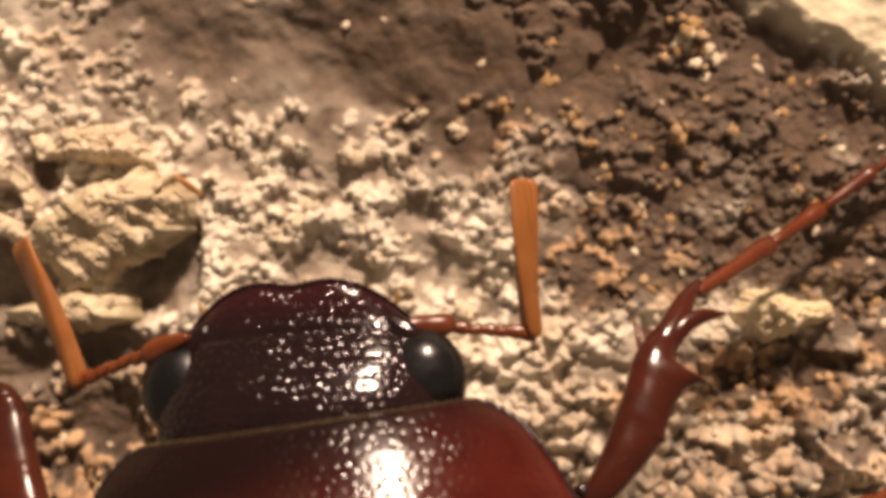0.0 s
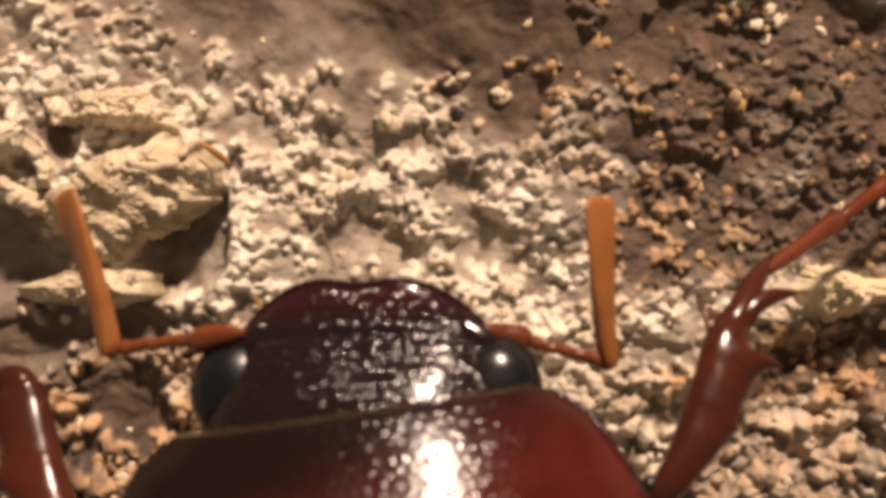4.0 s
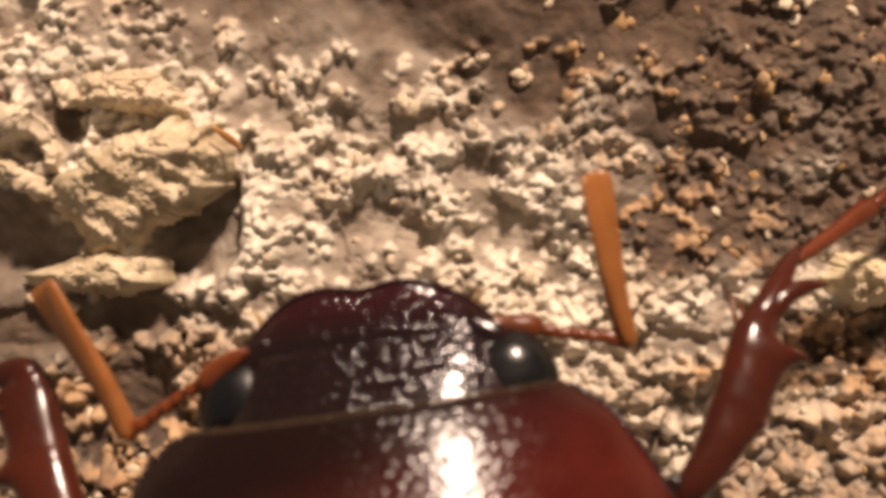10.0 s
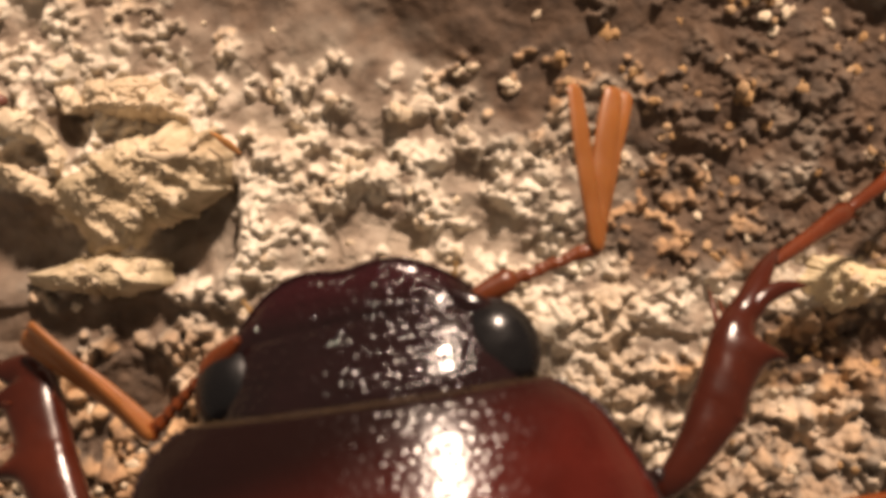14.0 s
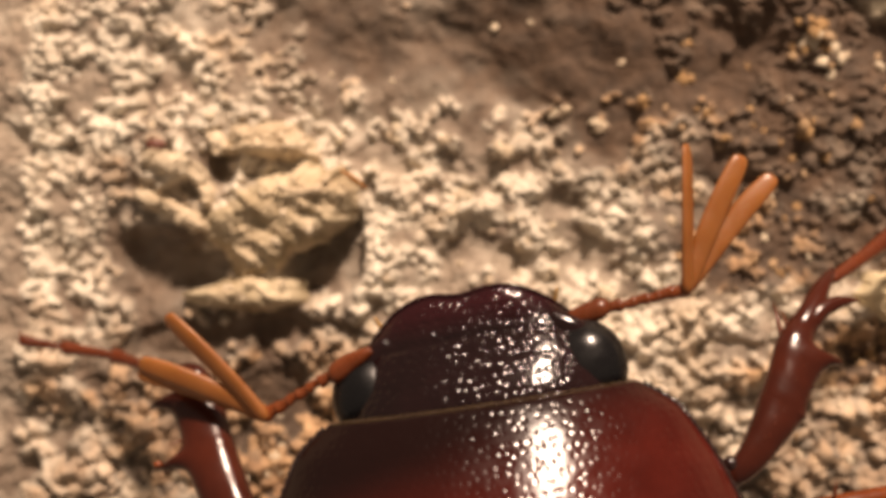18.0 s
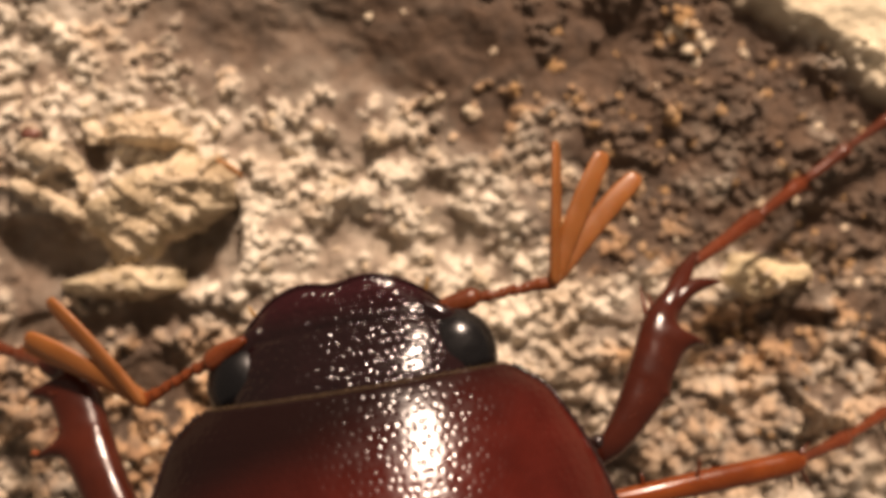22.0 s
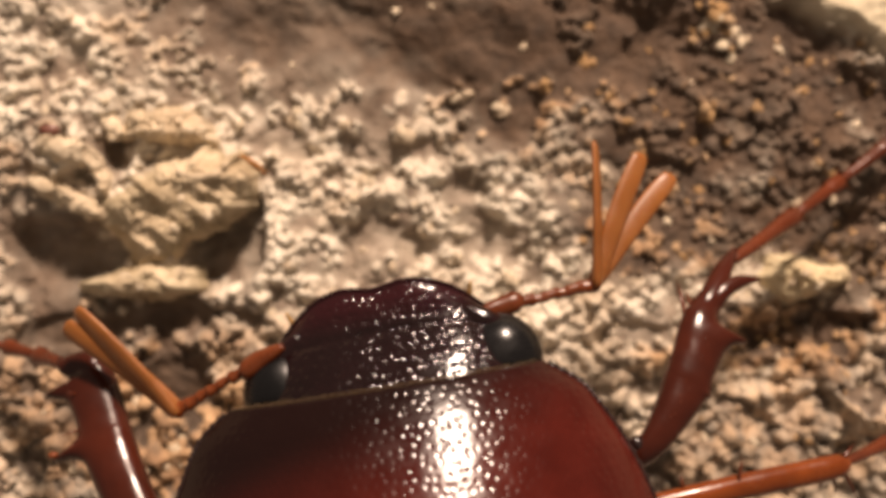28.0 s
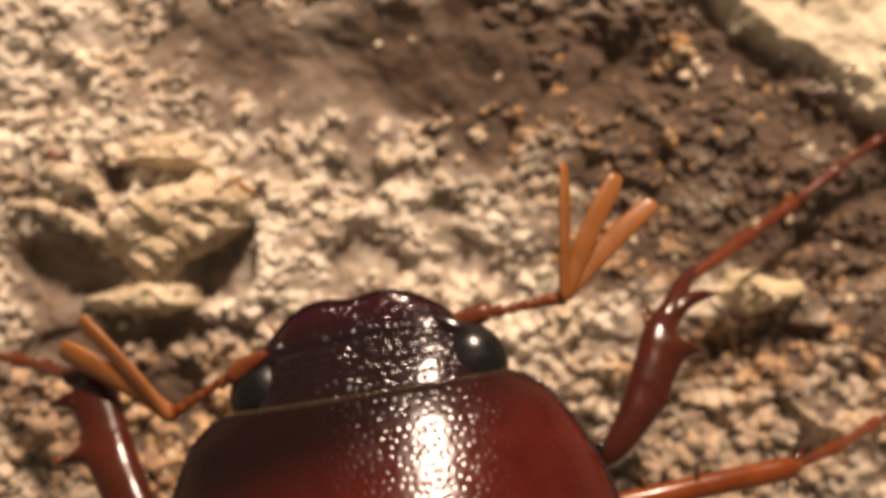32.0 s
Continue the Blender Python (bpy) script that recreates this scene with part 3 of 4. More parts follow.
for sgn in (1, -1):
    # crenulate side margin
    side = spline([(r[0], r[1], r[2]) for r in EDGE[1:]], 12)
    rows = [(sgn * (w + 0.01), y, z - 0.02, rr, rr, rr) for k, (y, w, z) in enumerate(side) for rr in [0.045 + 0.03 * (k % 3 == 0)]]
    part("side_margin", mesh("side_margin", *limb(rows, 8, 1), M_DARK), beetle, "dark beaded side margin")
for sgn in (1, -1):
    rows = shell([(-4.85, 4.1, 4.2, 6.85, 2.2), (-6.0, 4.6, 4.1, 7.3, 2.0), (-9.0, 5.1, 3.9, 7.7, 1.9), (-12.5, 5.1, 3.7, 7.2, 1.9), (-15.0, 4.0, 3.5, 6.2, 2.0), (-16.3, 1.8, 3.4, 4.9, 2.4)], 64, 7, 0.85)
    half = ([(x if x * sgn > 0 else 0.012 * sgn, y, z) for x, y, z in rows[0]], rows[1])
    part("wing_case", mesh("wing_case", *half, M_ELYT), beetle, "reddish-brown smooth wing case")
# fringe of short hairs along the front margin of the pronotum
r_hair = random.Random(4)
fringe = []
for k in range(240):
    u = -2.55 + 5.1 * k / 239
    c2 = min(1.0, abs(u) / 2.68) ** (2 / 0.92)
    z = 4.60 + 0.76 * (0.4 * (1 - c2) ** 0.5 + 0.6 * (1 - c2))
    fringe.append(bristle((u, 0.05, z - 0.03), (u + r_hair.uniform(-0.02, 0.02), 0.10 + r_hair.uniform(0, 0.02), z - 0.06), 0.0022))
hairs = part("hair_fringe", mesh("hair_fringe", *joined(*fringe), M_FRINGE), beetle, "thin yellow fringe of hairs")
tagged(hairs, kind="stuff")

# head, in its own space: y ahead, its origin amid the head
HEAD_Z = 4.2


CROWN = np.polyfit([-2.1, -1.7, -1.3, -0.85, -0.4, 0.0, 0.3, 0.6, 0.9], [0.76, 0.89, 0.92, 0.80, 0.51, 0.24, 0.14, 0.10, 0.08], 6)


def head_surface(n=64, m=56):
    """Outline half width and crown along y; the clypeus ends in two shallow lobes."""
    verts = []
    for i in range(m + 1):
        v = i / m
        for k in range(n + 1):
            u = -1 + 2 * k / n
            # front edge, two lobes with a shallow notch between
            front = 0.88 - 0.09 * math.exp(-((u + 0.03) / 0.2) ** 2) - 0.95 * abs(u) ** 3.4
            y = -2.1 + (front + 2.1) * v
            w = np.interp(y, [-2.1, -1.6, -0.9, -0.25, 0.1, 0.7], [2.25, 2.3, 2.28, 2.18, 2.02, 1.90])
            x = u * w * (1 - 0.10 * max(0, v - 0.72))
            crown = float(np.polyval(CROWN, y)) - 0.03 * math.exp(-(((y - 0.02 + 0.14 * u * u) / 0.06) ** 2))
            rim = -0.16 * max(0.0, (v - 0.84) / 0.16) ** 2.0 + 0.09 * max(0.0, (v - 0.965) / 0.035)
            back = min(1.0, max(0.0, -y / 0.7))
            side = (0.42 + 0.22 * back) * abs(u) ** (3.0 - 0.5 * back) + 0.15 * abs(u) ** 9
            verts.append((x, y, crown + rim - side))
    top = (m + 1) * (n + 1)
    under = [(x * 0.96, y - 0.03, min(z, 0.6) - 0.16 - 0.95 * (1 - max(0, (y + 0.6) / 1.6)) * (1 - 0.5 * (x / 1.9) ** 2)) for x, y, z in verts]
    verts = verts + under
    faces = []
    for i in range(m):
        for k in range(n):
            a = i * (n + 1) + k
            faces.append((a, a + 1, a + n + 2, a + n + 1))
            faces.append((top + a, top + a + n + 1, top + a + n + 2, top + a + 1))
    for k in range(n):
        a, b = k, m * (n + 1) + k
        faces += [(a, top + a, top + a + 1, a + 1), (b, b + 1, top + b + 1, top + b)]
    for i in range(m):
        a, b = i * (n + 1), i * (n + 1) + n
        faces += [(a, a + n + 1, top + a + n + 1, top + a), (b, top + b, top + b + n + 1, b + n + 1)]
    return verts, faces


head = part("head", mesh("head", *punctured(head_surface(256, 190), 0.146, 0.050, 0.0170, 12, -0.05), M_HEAD), beetle, "nearly black pitted head with a lobed front edge", pose(0, 1.2 * MM, HEAD_Z * MM))
RIM = head_surface()[0][56 * 65 + 2:57 * 65 - 2]
part("clypeus_rim", mesh("clypeus_rim", *limb([(x, y - 0.025, z - 0.016, 0.026, 0.026, 0.024) for x, y, z in RIM], 12, 1), M_HEAD), head, "thin polished dark rim")
for sgn in (1, -1):
    part("eye", mesh("eye", *ball(sgn * 1.91, -0.82, -0.24, 0.72, 0.82, 0.57), M_EYE), head, "glossy black compound eye")
    part("palp", mesh("palp", *limb([(sgn * 1.45, 0.25, -0.30, 0.05, 0.05, 0.05), (sgn * 1.56, 0.42, -0.25, 0.045, 0.045, 0.045), (sgn * 1.62, 0.60, -0.16, 0.02, 0.02, 0.02)], 8, 3), M_HAIR), head, "small yellowish mouth palp")
    part("eye_ridge", mesh("eye_ridge", *limb([(sgn * 1.40, 0.10, -0.10, 0.22, 0.22, 0.14), (sgn * 1.76, -0.12, -0.06, 0.22, 0.22, 0.14), (sgn * 2.06, -0.30, -0.08, 0.16, 0.16, 0.12), (sgn * 2.34, -0.46, -0.12, 0.10, 0.10, 0.08), (sgn * 2.56, -0.62, -0.16, 0.04, 0.04, 0.04)], 10, 4), M_HEAD), head)


def antenna_meshes():
    """Scape and the beads of the stem along x."""
    scape = mesh("antenna", *limb([(-0.15, 0, 0, 0.06, 0.06, 0.06), (0.05, 0, 0, 0.13, 0.13, 0.13), (0.35, 0.02, 0, 0.17, 0.20, 0.16), (0.60, 0.02, 0.02, 0.21, 0.18, 0.18), (0.70, 0.02, 0.01, 0.17, 0.12, 0.14), (0.76, 0.0, 0, 0.07, 0.07, 0.07)], 14, 4), M_ANT)
    beads, x = [], 0.72
    for k in range(6):
        step = (0.27, 0.25, 0.22, 0.22, 0.24, 0.26)[k]
        r = (0.115, 0.095, 0.105, 0.10, 0.12, 0.14)[k]
        beads.append(mesh("antenna_segment", *limb([(x - 0.03, 0, 0, r * 0.75, r * 0.75, r * 0.7), (x + step * 0.45, 0.012 * (-1) ** k, 0, r * 0.9, r * 0.9, r * 0.85), (x + step * 0.85, 0, 0, r * 1.12, r * 1.02, r * 1.12), (x + step, 0, 0, r * 0.75, r * 0.75, r * 0.75)], 12, 3), M_ANT))
        x += step
    return scape, beads


def lamella_mesh(bend):
    rows = [(-0.06, 0, 0, 0.09, 0.09, 0.07), (0.08, 0.01, 0, 0.15, 0.15, 0.10), (0.5, bend * 0.4, 0.01, 0.175, 0.175, 0.085), (1.2, bend * 0.8, 0.03, 0.20, 0.20, 0.075), (1.9, bend * 0.6, 0.02, 0.20, 0.195, 0.068), (2.3, bend * 0.2, 0.0, 0.18, 0.17, 0.06), (2.46, 0, -0.02, 0.15, 0.13, 0.05), (2.52, 0, -0.02, 0.08, 0.06, 0.02)]
    return mesh("lamella", *limb(rows, 18, 5), M_LAM)


(SCAPE, BEADS), LAMELLA = antenna_meshes(), {1: lamella_mesh(0.08), -1: lamella_mesh(-0.08)}
antennae = {}
for sgn in (1, -1):
    a = part("antenna", SCAPE, beetle, "orange-brown clubbed antenna with beaded stem")
    for bead in BEADS:
        part("antenna_segment", bead, a)
    antennae[sgn] = (a, [part("lamella", LAMELLA[sgn], a, "translucent orange club leaf") for _ in range(3)])

# right fore leg
leg = part("fore_leg", mesh("fore_leg", *limb(placed([(2.9, -3.9, 4.0, 0.2, 0.2, 0.2), (3.31, -3.58, 4.15, 0.20, 0.24, 0.2), (3.67, -3.27, 4.2, 0.24, 0.29, 0.22), (4.05, -2.73, 4.05, 0.34, 0.39, 0.26), (4.24, -2.43, 3.95, 0.41, 0.44, 0.26), (4.30, -2.33, 3.92, 0.42, 0.50, 0.26), (4.36, -2.22, 3.9, 0.43, 0.41, 0.26), (4.48, -1.90, 3.8, 0.43, 0.43, 0.26), (4.55, -1.66, 3.72, 0.42, 0.52, 0.252), (4.59, -1.50, 3.67, 0.41, 0.70, 0.245), (4.62, -1.40, 3.63, 0.40, 0.84, 0.24), (4.65, -1.31, 3.59, 0.38, 0.46, 0.235), (4.69, -1.22, 3.54, 0.36, 0.26, 0.225), (4.78, -1.05, 3.42, 0.31, 0.21, 0.21), (4.92, -0.82, 3.3, 0.25, 0.20, 0.2), (5.19, -0.37, 3.0, 0.19, 0.13, 0.16), (5.42, -0.02, 2.75, 0.06, 0.06, 0.07)]), 24, 4), M_LEG), beetle, "dark red toothed digging fore leg")
part("leg_tooth", mesh("leg_tooth", *limb(placed([(4.80, -1.22, 3.45, 0.20, 0.12, 0.15), (4.94, -0.95, 3.4, 0.20, 0.14, 0.15), (5.12, -0.72, 3.32, 0.16, 0.16, 0.14), (5.40, -0.58, 3.22, 0.11, 0.14, 0.11), (5.62, -0.55, 3.15, 0.07, 0.09, 0.08), (5.82, -0.55, 3.1, 0.015, 0.015, 0.02)]), 12, 4), M_LEG), leg)
part("leg_spur", mesh("leg_spur", *bristle(local(4.40, -1.20, 3.35), local(4.30, -0.58, 3.1), 0.055), M_TARSUS), leg, "thin reddish spur")
part("leg_spur", mesh("leg_spur", *bristle(local(4.52, -1.10, 3.3), local(4.46, -0.71, 3.0), 0.04), M_TARSUS), leg, "thin reddish spur")
part("knee_joint", mesh("knee_joint", *ball(*local(3.36, -3.32, 4.28), 0.14, 0.14, 0.14, 16, 10), M_DARK), leg, "shiny black knee joint")
for k in range(16):
    s = k / 15
    x, y = 3.92 + 0.74 * s + 0.05 * math.sin(k * 2.4), -2.95 + 1.32 * s + 0.04 * math.cos(k * 1.7)
    part("leg_seta", mesh("leg_seta", *bristle(local(x, y, 4.32 - 0.42 * s), local(x + 0.03, y + 0.07, 4.36 - 0.42 * s), 0.013), M_TARSUS), leg)
tarsus_rows = [(5.40, -0.20, 2.75), (6.92, 0.68, 1.45), (7.97, 1.35, 0.75), (8.95, 2.04, 0.55), (9.85, 2.66, 0.5), (10.7, 3.2, 0.45)]


def tarsus(rows, thick, parent):
    for k, (p, q) in enumerate(zip(rows, rows[1:])):
        r = thick * (1 - 0.11 * k)
        p, q = np.array(local(*p)), np.array(local(*q))
        pts = [(*(p + (q - p) * s), r * f, r * f, r * f) for s, f in ((0, 0.55), (0.12, 0.75), (0.6, 0.95), (0.9, 1.25), (1.0, 0.7))]
        seg = part("tarsus_segment", mesh("tarsus_segment", *limb(pts, 12, 3), M_TARSUS), parent)
        away = Vector((q - p)).normalized().cross(Vector((0, 0, 1)))
        tip = p + (q - p) * 0.92
        hairs = [bristle(tuple(tip), tuple(tip + np.array(away) * w + (q - p) * 0.16 + np.array((0, 0, -0.05))), 0.018) for w in (0.32, -0.28)]
        me = mesh("tarsus_bristle", *joined(*hairs), M_TARSUS)
        part("tarsus_bristle", me, parent)


tarsus(tarsus_rows, 0.155, leg)

# left fore leg
leg = part("fore_leg", mesh("fore_leg", *limb(placed([(-4.4, -5.9, 4.0, 0.28, 0.28, 0.24), (-4.88, -5.11, 4.0, 0.42, 0.42, 0.30), (-5.36, -4.28, 3.7, 0.46, 0.46, 0.31), (-5.62, -3.80, 3.45, 0.47, 0.48, 0.30), (-5.76, -3.48, 3.3, 0.52, 0.48, 0.29), (-5.82, -3.34, 3.225, 0.72, 0.48, 0.285), (-5.86, -3.25, 3.178, 1.02, 0.48, 0.281), (-5.89, -3.18, 3.14, 0.66, 0.48, 0.278), (-5.94, -3.05, 3.07, 0.47, 0.48, 0.273), (-6.06, -2.72, 2.89, 0.47, 0.47, 0.26), (-6.14, -2.46, 2.76, 0.55, 0.45, 0.25), (-6.19, -2.32, 2.69, 0.78, 0.43, 0.243), (-6.22, -2.24, 2.65, 0.92, 0.41, 0.237), (-6.26, -2.16, 2.61, 0.55, 0.38, 0.23), (-6.36, -2.06, 2.56, 0.36, 0.33, 0.2), (-6.74, -2.0, 2.42, 0.18, 0.17, 0.15), (-6.84, -1.88, 2.35, 0.06, 0.06, 0.06)]), 24, 4), M_LEG), beetle, "dark red toothed digging fore leg")
part("tooth_tip", mesh("tooth_tip", *ball(*local(-6.80, -3.55, 3.14), 0.085, 0.06, 0.06, 12, 8), M_LEG2), leg, "orange tooth tip")
for p, q, r in (((-5.9, -2.75, 3.0), (-5.78, -2.2, 2.9), 0.045), ((-5.85, -2.9, 3.05), (-5.66, -2.5, 2.95), 0.03), ((-6.35, -3.1, 3.2), (-6.6, -3.2, 3.3), 0.02), ((-6.3, -3.3, 3.3), (-6.5, -3.42, 3.4), 0.02), ((-6.4, -2.5, 2.9), (-6.58, -2.45, 3.05), 0.02)):
    part("leg_spur", mesh("leg_spur", *bristle(local(*p), local(*q), r), M_TARSUS), leg)
tarsus([(-6.80, -1.98, 2.4), (-7.42, -1.87, 1.6), (-8.16, -1.73, 1.0), (-9.24, -1.58, 0.8), (-10.1, -1.45, 0.7)], 0.15, leg)

# right middle leg
middle_leg = leg = part("middle_leg", mesh("middle_leg", *limb(placed([(2.2, -4.7, 3.7, 0.2, 0.2, 0.2), (3.31, -4.40, 3.95, 0.17, 0.18, 0.18), (4.33, -4.22, 3.9, 0.20, 0.22, 0.20), (5.28, -4.06, 3.75, 0.22, 0.24, 0.20), (6.25, -3.91, 3.55, 0.22, 0.24, 0.19), (7.05, -3.78, 3.4, 0.21, 0.22, 0.18), (7.28, -3.70, 3.35, 0.08, 0.08, 0.08)]), 16, 6), M_LEG2), beetle, "pale orange-brown spiny middle leg")
for base, tip in (((5.18, -3.95, 3.9), (5.24, -3.55, 3.9)), ((5.22, -4.2, 3.7), (5.18, -4.5, 3.6)), ((7.15, -3.62, 3.45), (7.38, -3.40, 3.3)), ((7.2, -3.9, 3.3), (7.52, -4.44, 3.0)), ((6.99, -3.92, 3.35), (7.12, -4.36, 3.0)), ((6.8, -3.95, 3.35), (6.8, -4.25, 3.1)), ((4.2, -4.05, 3.95), (4.15, -3.82, 3.95))):
    part("leg_spine", mesh("leg_spine", *bristle(local(*base), local(*tip), 0.04), M_TARSUS), leg)
tarsus([(7.24, -3.72, 3.35), (8.36, -3.46, 2.4), (9.41, -3.10, 1.4), (10.4, -2.8, 0.8)], 0.13, leg)

# ---- small pieces on the ground ----
flake = new("plant_flake", mesh("plant_flake", *limb([(-3.72, 1.90, 0.86, 0.02, 0.02, 0.02), (-3.55, 1.80, 0.80, 0.05, 0.06, 0.03), (-3.38, 1.66, 0.66, 0.07, 0.06, 0.03), (-3.24, 1.55, 0.5, 0.02, 0.02, 0.02)], 10, 5), M_FLAKE))
tagged(flake, "thin orange dry plant flake lying on a stone", "plant flake")
speck = new("red_speck", mesh("red_speck", *ball(-7.5, 2.45, height(-7.5, 2.45) + 0.05, 0.22, 0.12, 0.1, 12, 8), M_RED))
tagged(speck, "tiny dull red crumb on the stone", "crumb")


def grain_mesh(seed):
    r = np.random.default_rng(seed)
    bm = bmesh.new()
    bmesh.ops.create_icosphere(bm, subdivisions=2, radius=1.0)
    o = Vector(r.uniform(-9, 9, 3))
    for v in bm.verts:
        v.co *= 1 + 0.55 * noise.noise(v.co * 1.7 + o) + 0.45 * noise.noise(v.co * 3.3 + o)
        v.co.x *= 1.15
        v.co.z *= 0.8
        v.co *= MM
    me = bpy.data.meshes.new("grain")
    bm.to_mesh(me)
    bm.free()
    me.polygons.foreach_set("use_smooth", [True] * len(me.polygons))
    return me


def scatter_grains():
    stones = [o for o in scene.collection.objects if o.name.startswith("stone_fragment")]
    variants = []
    for k in range(10):
        me = grain_mesh(60 + k)
        me.materials.append(M_CRUMB if k < 6 else M_ORANGE)
        variants.append(me)
    r = random.Random(21)
    for stone_ob in stones:
        tops = [v.co for v in stone_ob.data.vertices]
        for k in range(4):
            p = tops[r.randrange(len(tops) // 6, len(tops) * 4 // 5)]
            size = r.uniform(0.06, 0.12)
            chip = part("chip", variants[r.randrange(6)], stone_ob)
            chip.matrix_basis = Matrix.Translation(p) @ pose(0, 0, 0, r.uniform(-30, 30), r.uniform(-30, 30), r.uniform(0, 360)) @ Matrix.Diagonal((size, size * 0.8, size * 0.6, 1))
    spots = [(-0.55, 2.37, 0.26, 0), (-1.35, 1.43, 0.24, 0), (-2.67, 2.69, 0.26, 0), (0.62, 3.18, 0.22, 0), (1.38, 2.85, 0.26, 0), (-0.12, 0.49, 0.24, 0), (0.45, -0.16, 0.28, 0), (-1.72, 1.1, 0.22, 0), (1.58, -0.58, 0.24, 0), (2.22, 3.28, 0.24, 1), (3.13, 3.72, 0.24, 1), (3.06, 2.77, 0.2, 1), (3.85, 2.48, 0.18, 1), (5.43, 2.69, 0.30, 1), (5.88, 2.24, 0.2, 1), (4.18, 2.03, 0.18, 1), (3.51, 3.05, 0.2, 1), (5.56, 4.55, 0.26, 0)]
    spots = [(x + r.uniform(-0.13, 0.13), y + r.uniform(-0.1, 0.1), size * r.uniform(0.35, 0.55), warm) for x, y, size, warm in spots for k in range(3)]
    spots += [(5.3 + 0.9 * r.random(), 4.0 + 0.85 * r.random(), r.uniform(0.07, 0.14), k % 2) for k in range(14)]
    while len(spots) < 290:
        x, y = r.uniform(-7.8, 9.6), r.uniform(-4.5, 5.0)
        i, j = int((x - X0) / STEP), int((y - Y0) / STEP)
        if -4.6 < x < 3.2 and y < -1.2 or -6.7 < x < -3.4 and 0.2 < y < 2 or r.random() < 0.8 * SMOOTH[j, i] + 0.7 * SLAB[j, i] + 0.9 * PIT[j, i] + 0.3 * (1 - BROWN[j, i]):
            continue
        spots.append((x, y, r.uniform(0.05, 0.11), 1 if x > 1 and r.random() < 0.8 * BROWN[j, i] else 0))
    for x, y, size, warm in spots:
        me = variants[r.randrange(6, 10) if warm else r.randrange(6)]
        g = new("grain", me)
        g.parent = ground
        g.matrix_basis = pose(x * MM, y * MM, (height(x, y) - 0.08 * size) * MM, r.uniform(-25, 25), r.uniform(-25, 25), r.uniform(0, 360)) @ Matrix.Diagonal((size, size * r.uniform(0.7, 1.0), size * r.uniform(0.5, 0.8), 1))


scatter_grains()


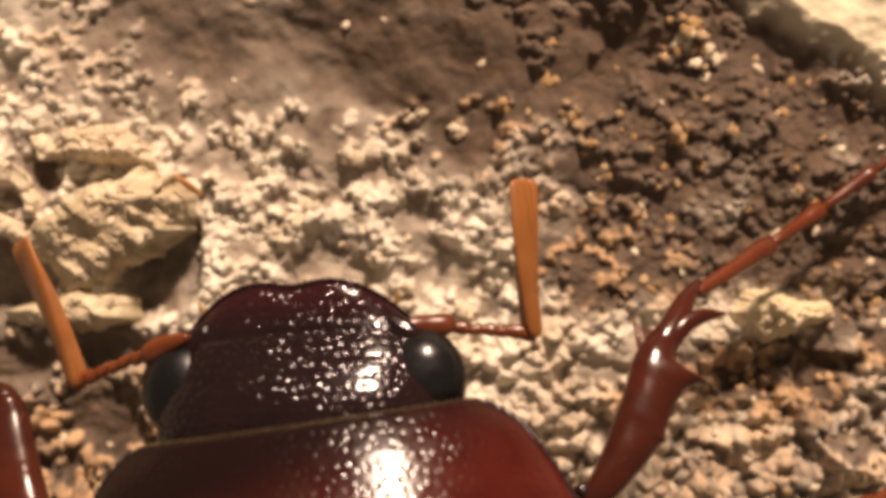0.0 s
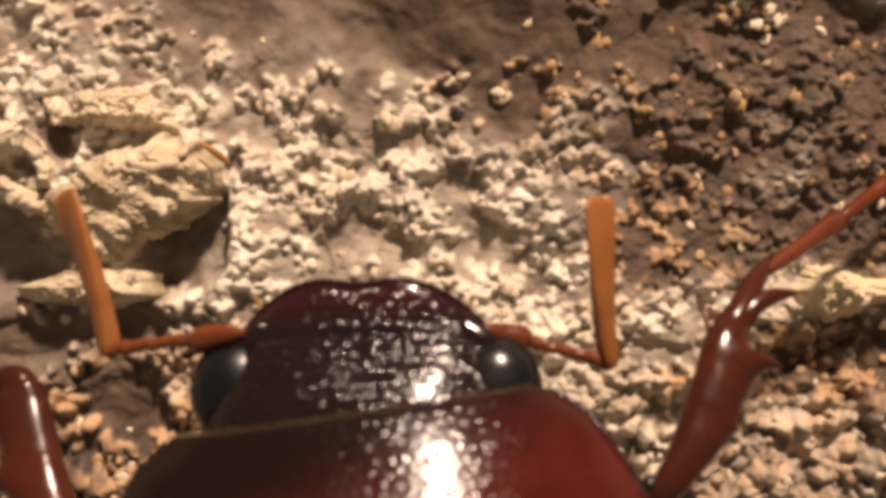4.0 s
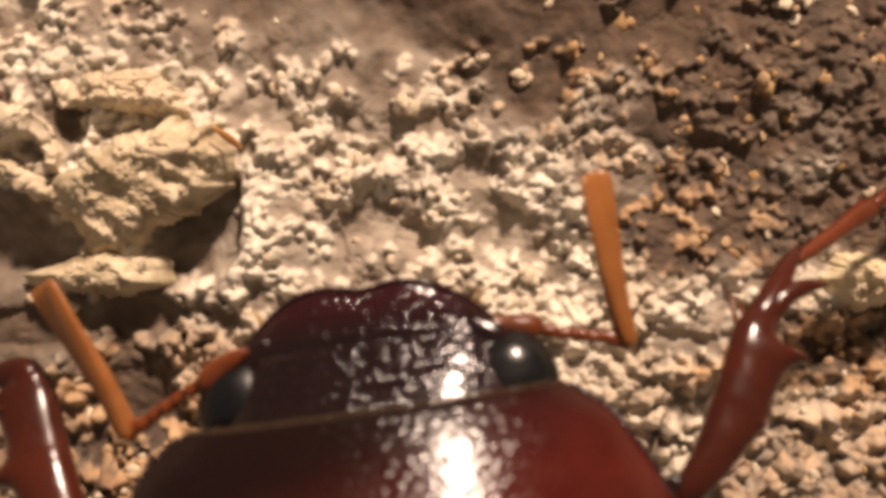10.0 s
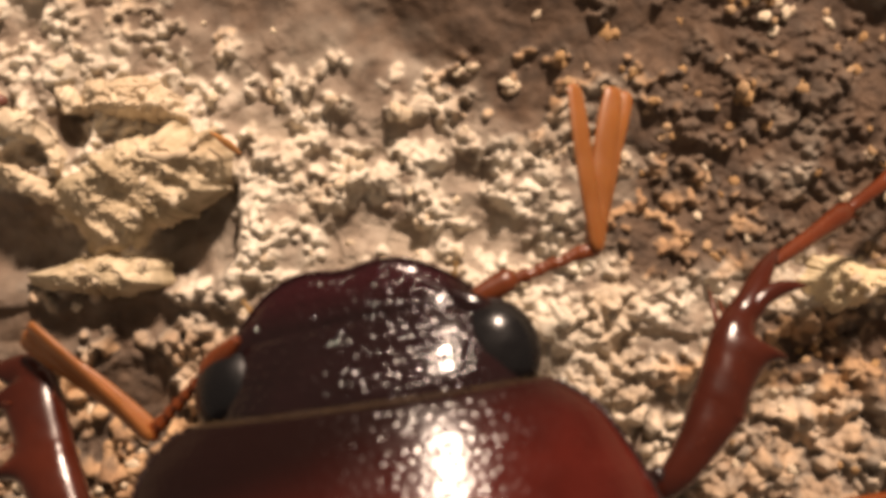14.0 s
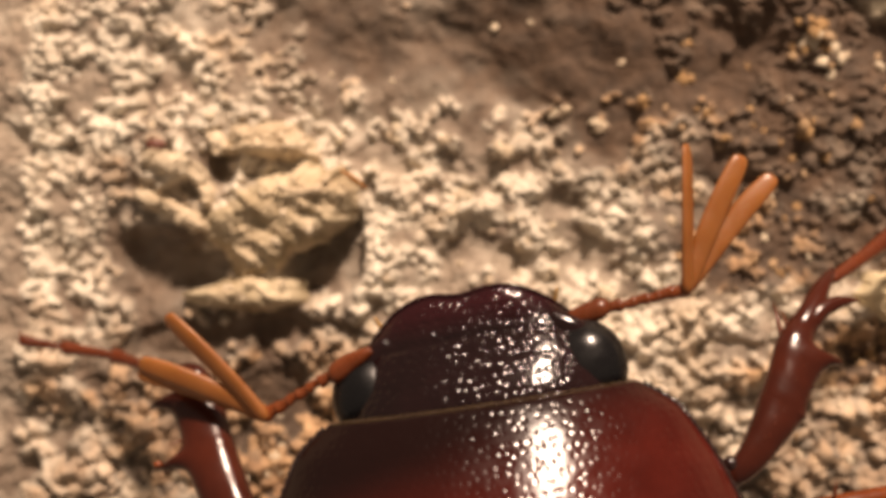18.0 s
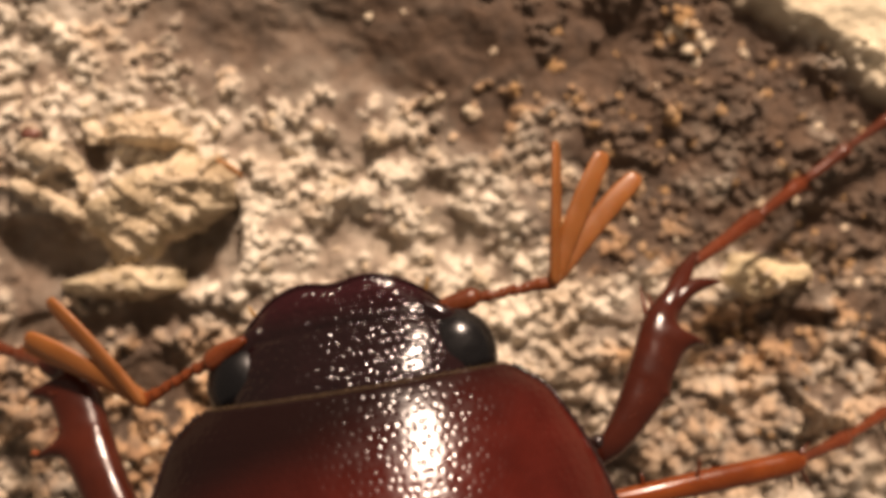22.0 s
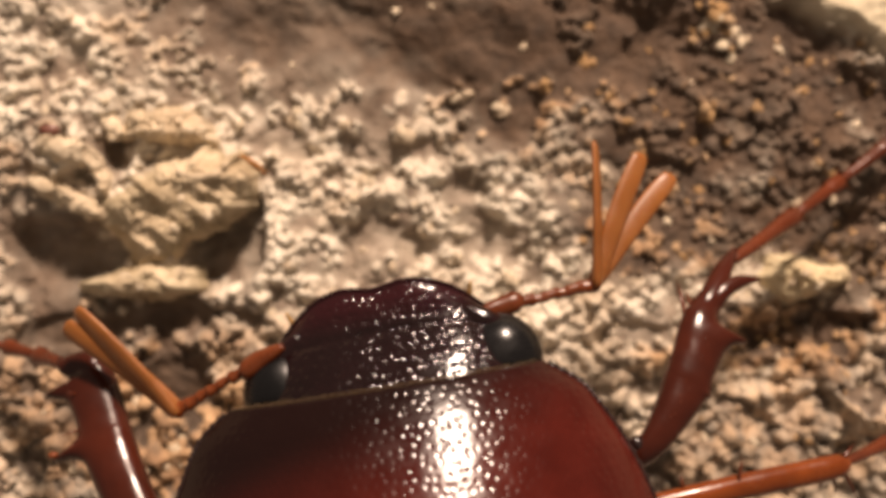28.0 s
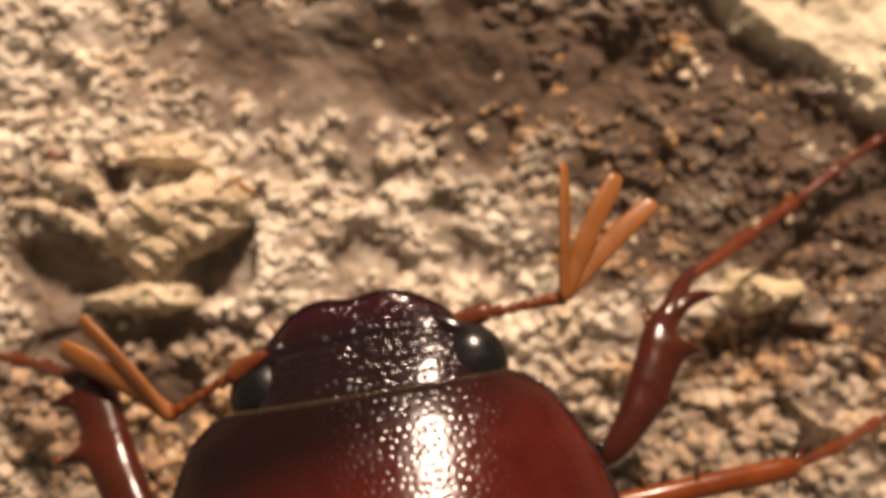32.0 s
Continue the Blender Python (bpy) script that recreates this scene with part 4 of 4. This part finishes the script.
# ---- what moves ----
def motions():
    head_rows = [
        (0.0, -0.01, 1.44, -5.44),
        (1.0, 0.09, 1.36, -5.37),
        (2.0, 0.25, 1.21, -8.14),
        (5.5, 0.13, 1.02, -5.21),
        (6.0, 0.09, 0.97, -3.96),
        (9.0, 0.04, 0.93, -1.24),
        (10.5, 0.06, 0.96, -2.19),
        (12.0, 0.0, 1.10, 1.4),
        (13.0, -0.04, 1.17, 2.85),
        (16.0, -0.04, 1.27, 1.25),
        (17.0, 0.04, 1.13, 1.42),
        (18.0, -0.07, 1.17, 0.88),
        (19.0, -0.12, 1.18, 0.14),
        (21.5, -0.08, 1.10, 0.26),
        (23.0, -0.10, 1.15, 0.43),
        (25.0, -0.10, 1.09, -0.12),
        (28.0, 0.07, 0.93, 0.84),
        (30.0, 0.01, 0.97, 0.87),
        (32.0, -0.01, 1.01, 0.65),
    ]
    walk(head, [(t, pose(x * MM, y * MM, HEAD_Z * MM, 0, -6, turn)) for t, x, y, turn in head_rows])
    # the middle leg is drawn up a little on the way
    walk(middle_leg, [(t, pose(0, y * MM, 0)) for t, y in ((0.0, -0.24), (7.0, -0.24), (10.0, -0.18), (13.0, -0.12), (16.0, -0.09), (32.0, -0.09))])
    stems = {1: [
        (0.0, 1.73, 1.33, 32.1, -12.2),
        (1.0, 1.82, 1.24, 30.7, -17.8),
        (2.0, 1.98, 1.02, 29.6, -29.5),
        (5.5, 1.87, 0.91, 32.0, -18.2),
        (6.0, 1.83, 0.90, 30.1, -18.4),
        (6.5, 1.82, 0.90, 19.7, -16.0),
        (7.0, 1.81, 0.91, 22.6, -12.9),
        (7.5, 1.81, 0.92, 28.1, -16.5),
        (8.0, 1.80, 0.93, 29.0, -15.0),
        (9.0, 1.78, 0.94, 29.0, -14.6),
        (10.5, 1.80, 0.94, 28.2, -15.8),
        (12.0, 1.74, 1.16, 28.3, -7.6),
        (12.5, 1.72, 1.23, 25.1, 2.5),
        (13.0, 1.70, 1.30, 21.3, 2.9),
        (13.5, 1.70, 1.31, 29.3, 13.6),
        (15.5, 1.70, 1.35, 5.5, 12.2),
        (16.0, 1.70, 1.35, 5.5, 8.4),
        (17.0, 1.78, 1.22, 5.5, 4.5),
        (18.0, 1.67, 1.24, 5.5, 5.5),
        (19.0, 1.62, 1.23, 7.8, 3.2),
        (21.5, 1.66, 1.15, 13.9, 3.6),
        (23.0, 1.64, 1.22, 5.5, 1.5),
        (25.0, 1.64, 1.14, 13.1, 1.5),
        (28.0, 1.81, 1.00, 23.6, 4.2),
        (30.0, 1.75, 1.05, 18.7, 1.0),
        (32.0, 1.73, 1.08, 5.5, 2.8),
    ], -1: [
        (0.0, -1.86, 1.62, 38.6, 192.6),
        (1.0, -1.76, 1.53, 30.1, 178.8),
        (2.0, -1.59, 1.48, 36.3, 178.8),
        (5.5, -1.72, 1.19, 23.0, 183.5),
        (6.0, -1.77, 1.09, 18.1, 186.8),
        (6.5, -1.78, 1.07, 31.7, 187.4),
        (7.0, -1.78, 1.05, 29.6, 200.2),
        (7.5, -1.79, 1.03, 27.7, 203.8),
        (8.0, -1.80, 1.01, 30.1, 200.9),
        (9.0, -1.82, 0.97, 28.9, 206.4),
        (10.5, -1.80, 1.03, 25.1, 207.1),
        (12.0, -1.86, 1.06, 30.2, 215.7),
        (13.0, -1.89, 1.07, 38.5, 224.9),
        (13.5, -1.89, 1.10, 42.5, 223.2),
        (15.5, -1.90, 1.20, 28.5, 206.5),
        (16.0, -1.90, 1.23, 26.3, 206.4),
        (17.0, -1.82, 1.08, 19.4, 207.5),
        (18.0, -1.93, 1.14, 17.4, 203.6),
        (19.0, -1.98, 1.18, 18.9, 205.0),
        (21.5, -1.94, 1.09, 25.6, 203.5),
        (23.0, -1.96, 1.14, 22.0, 201.5),
        (25.0, -1.96, 1.09, 23.5, 204.8),
        (28.0, -1.79, 0.90, 24.3, 202.5),
        (30.0, -1.84, 0.95, 27.6, 202.5),
        (32.0, -1.87, 0.99, 27.0, 203.6),
    ]}
    leaves = {1: [
        [(0.0, 101.2), (1.0, 101.1), (2.0, 108.4), (5.5, 113.0), (6.0, 111.8), (6.5, 107.9), (7.0, 105.7), (7.5, 110.5), (8.0, 109.2), (9.0, 110.4), (10.5, 113.8), (12.0, 105.4), (12.5, 91.6), (13.0, 88.9), (13.5, 79.8), (15.5, 74.3), (16.0, 72.2), (17.0, 76.4), (18.0, 76.1), (19.0, 77.5), (21.5, 76.1), (23.0, 79.6), (25.0, 78.5), (28.0, 76.8), (30.0, 80.1), (32.0, 77.9)],
        [(0.0, 98.0), (1.0, 97.9), (2.0, 105.2), (5.5, 109.8), (6.0, 108.6), (6.5, 104.7), (7.0, 102.5), (7.5, 107.3), (8.0, 106.0), (9.0, 107.2), (10.5, 110.6), (12.0, 102.2), (12.5, 86.0), (13.0, 81.1), (13.5, 69.0), (15.5, 51.3), (16.0, 49.1), (17.0, 51.8), (18.0, 53.0), (19.0, 53.4), (21.5, 54.5), (23.0, 58.7), (25.0, 57.6), (28.0, 55.1), (30.0, 59.6), (32.0, 53.8)],
        [(0.0, 94.8), (1.0, 94.7), (2.0, 102.0), (5.5, 106.6), (6.0, 105.4), (6.5, 101.5), (7.0, 99.3), (7.5, 104.1), (8.0, 102.8), (9.0, 104.0), (10.5, 107.4), (12.0, 99.0), (12.5, 84.3), (13.0, 69.9), (13.5, 60.6), (15.5, 37.5), (16.0, 29.1), (17.0, 34.4), (18.0, 37.8), (19.0, 36.0), (21.5, 37.2), (23.0, 40.4), (25.0, 39.0), (28.0, 38.7), (30.0, 42.3), (32.0, 34.0)],
    ], -1: [
        [(0.0, -90.8), (1.0, -82.4), (2.0, -83.8), (5.5, -83.4), (6.0, -85.5), (6.5, -66.4), (7.0, -81.3), (7.5, -91.4), (8.0, -85.9), (9.0, -95.9), (10.5, -98.6), (12.0, -93.1), (13.0, -115.7), (13.5, -103.2), (15.5, -76.1), (16.0, -77.5), (17.0, -78.0), (18.0, -76.8), (19.0, -77.3), (21.5, -78.8), (23.0, -77.5), (25.0, -78.0), (28.0, -76.6), (30.0, -76.6), (32.0, -79.6)],
        [(0.0, -87.6), (1.0, -79.2), (2.0, -80.6), (5.5, -80.2), (6.0, -82.3), (6.5, -55.5), (7.0, -78.1), (7.5, -88.2), (8.0, -82.7), (9.0, -92.7), (10.5, -95.4), (12.0, -89.9), (13.0, -112.5), (13.5, -100.0), (15.5, -60.4), (16.0, -61.2), (17.0, -55.8), (18.0, -53.0), (19.0, -59.8), (21.5, -57.8), (23.0, -61.3), (25.0, -65.7), (28.0, -67.9), (30.0, -68.6), (32.0, -63.5)],
        [(0.0, -84.4), (1.0, -76.0), (2.0, -77.4), (5.5, -77.0), (6.0, -79.1), (6.5, -53.5), (7.0, -74.9), (7.5, -85.0), (8.0, -79.5), (9.0, -89.5), (10.5, -92.2), (12.0, -86.7), (13.0, -109.3), (13.5, -96.8), (15.5, -57.6), (16.0, -58.4), (17.0, -51.9), (18.0, -48.8), (19.0, -56.7), (21.5, -54.0), (23.0, -58.5), (25.0, -63.5), (28.0, -66.4), (30.0, -67.2), (32.0, -60.7)],
    ]}
    for sgn, (stem, lamellae) in antennae.items():
        walk(stem, [(t, pose(x * MM, y * MM, 4.05 * MM, 0, tilt * 0.6, turn)) for t, x, y, tilt, turn in stems[sgn]])
        for k, leaf in enumerate(lamellae):
            # the first leaf of the club turns on edge as the club opens
            rolls = [sgn * ((24, 8, -8)[k] if t < 14 or k or sgn < 0 else 58) for t, turn in leaves[sgn][k]]
            walk(leaf, [(t, pose(2.14 * MM, 0, (0.10 - 0.10 * k) * MM, roll, 0, turn)) for (t, turn), roll in zip(leaves[sgn][k], rolls)])


motions()
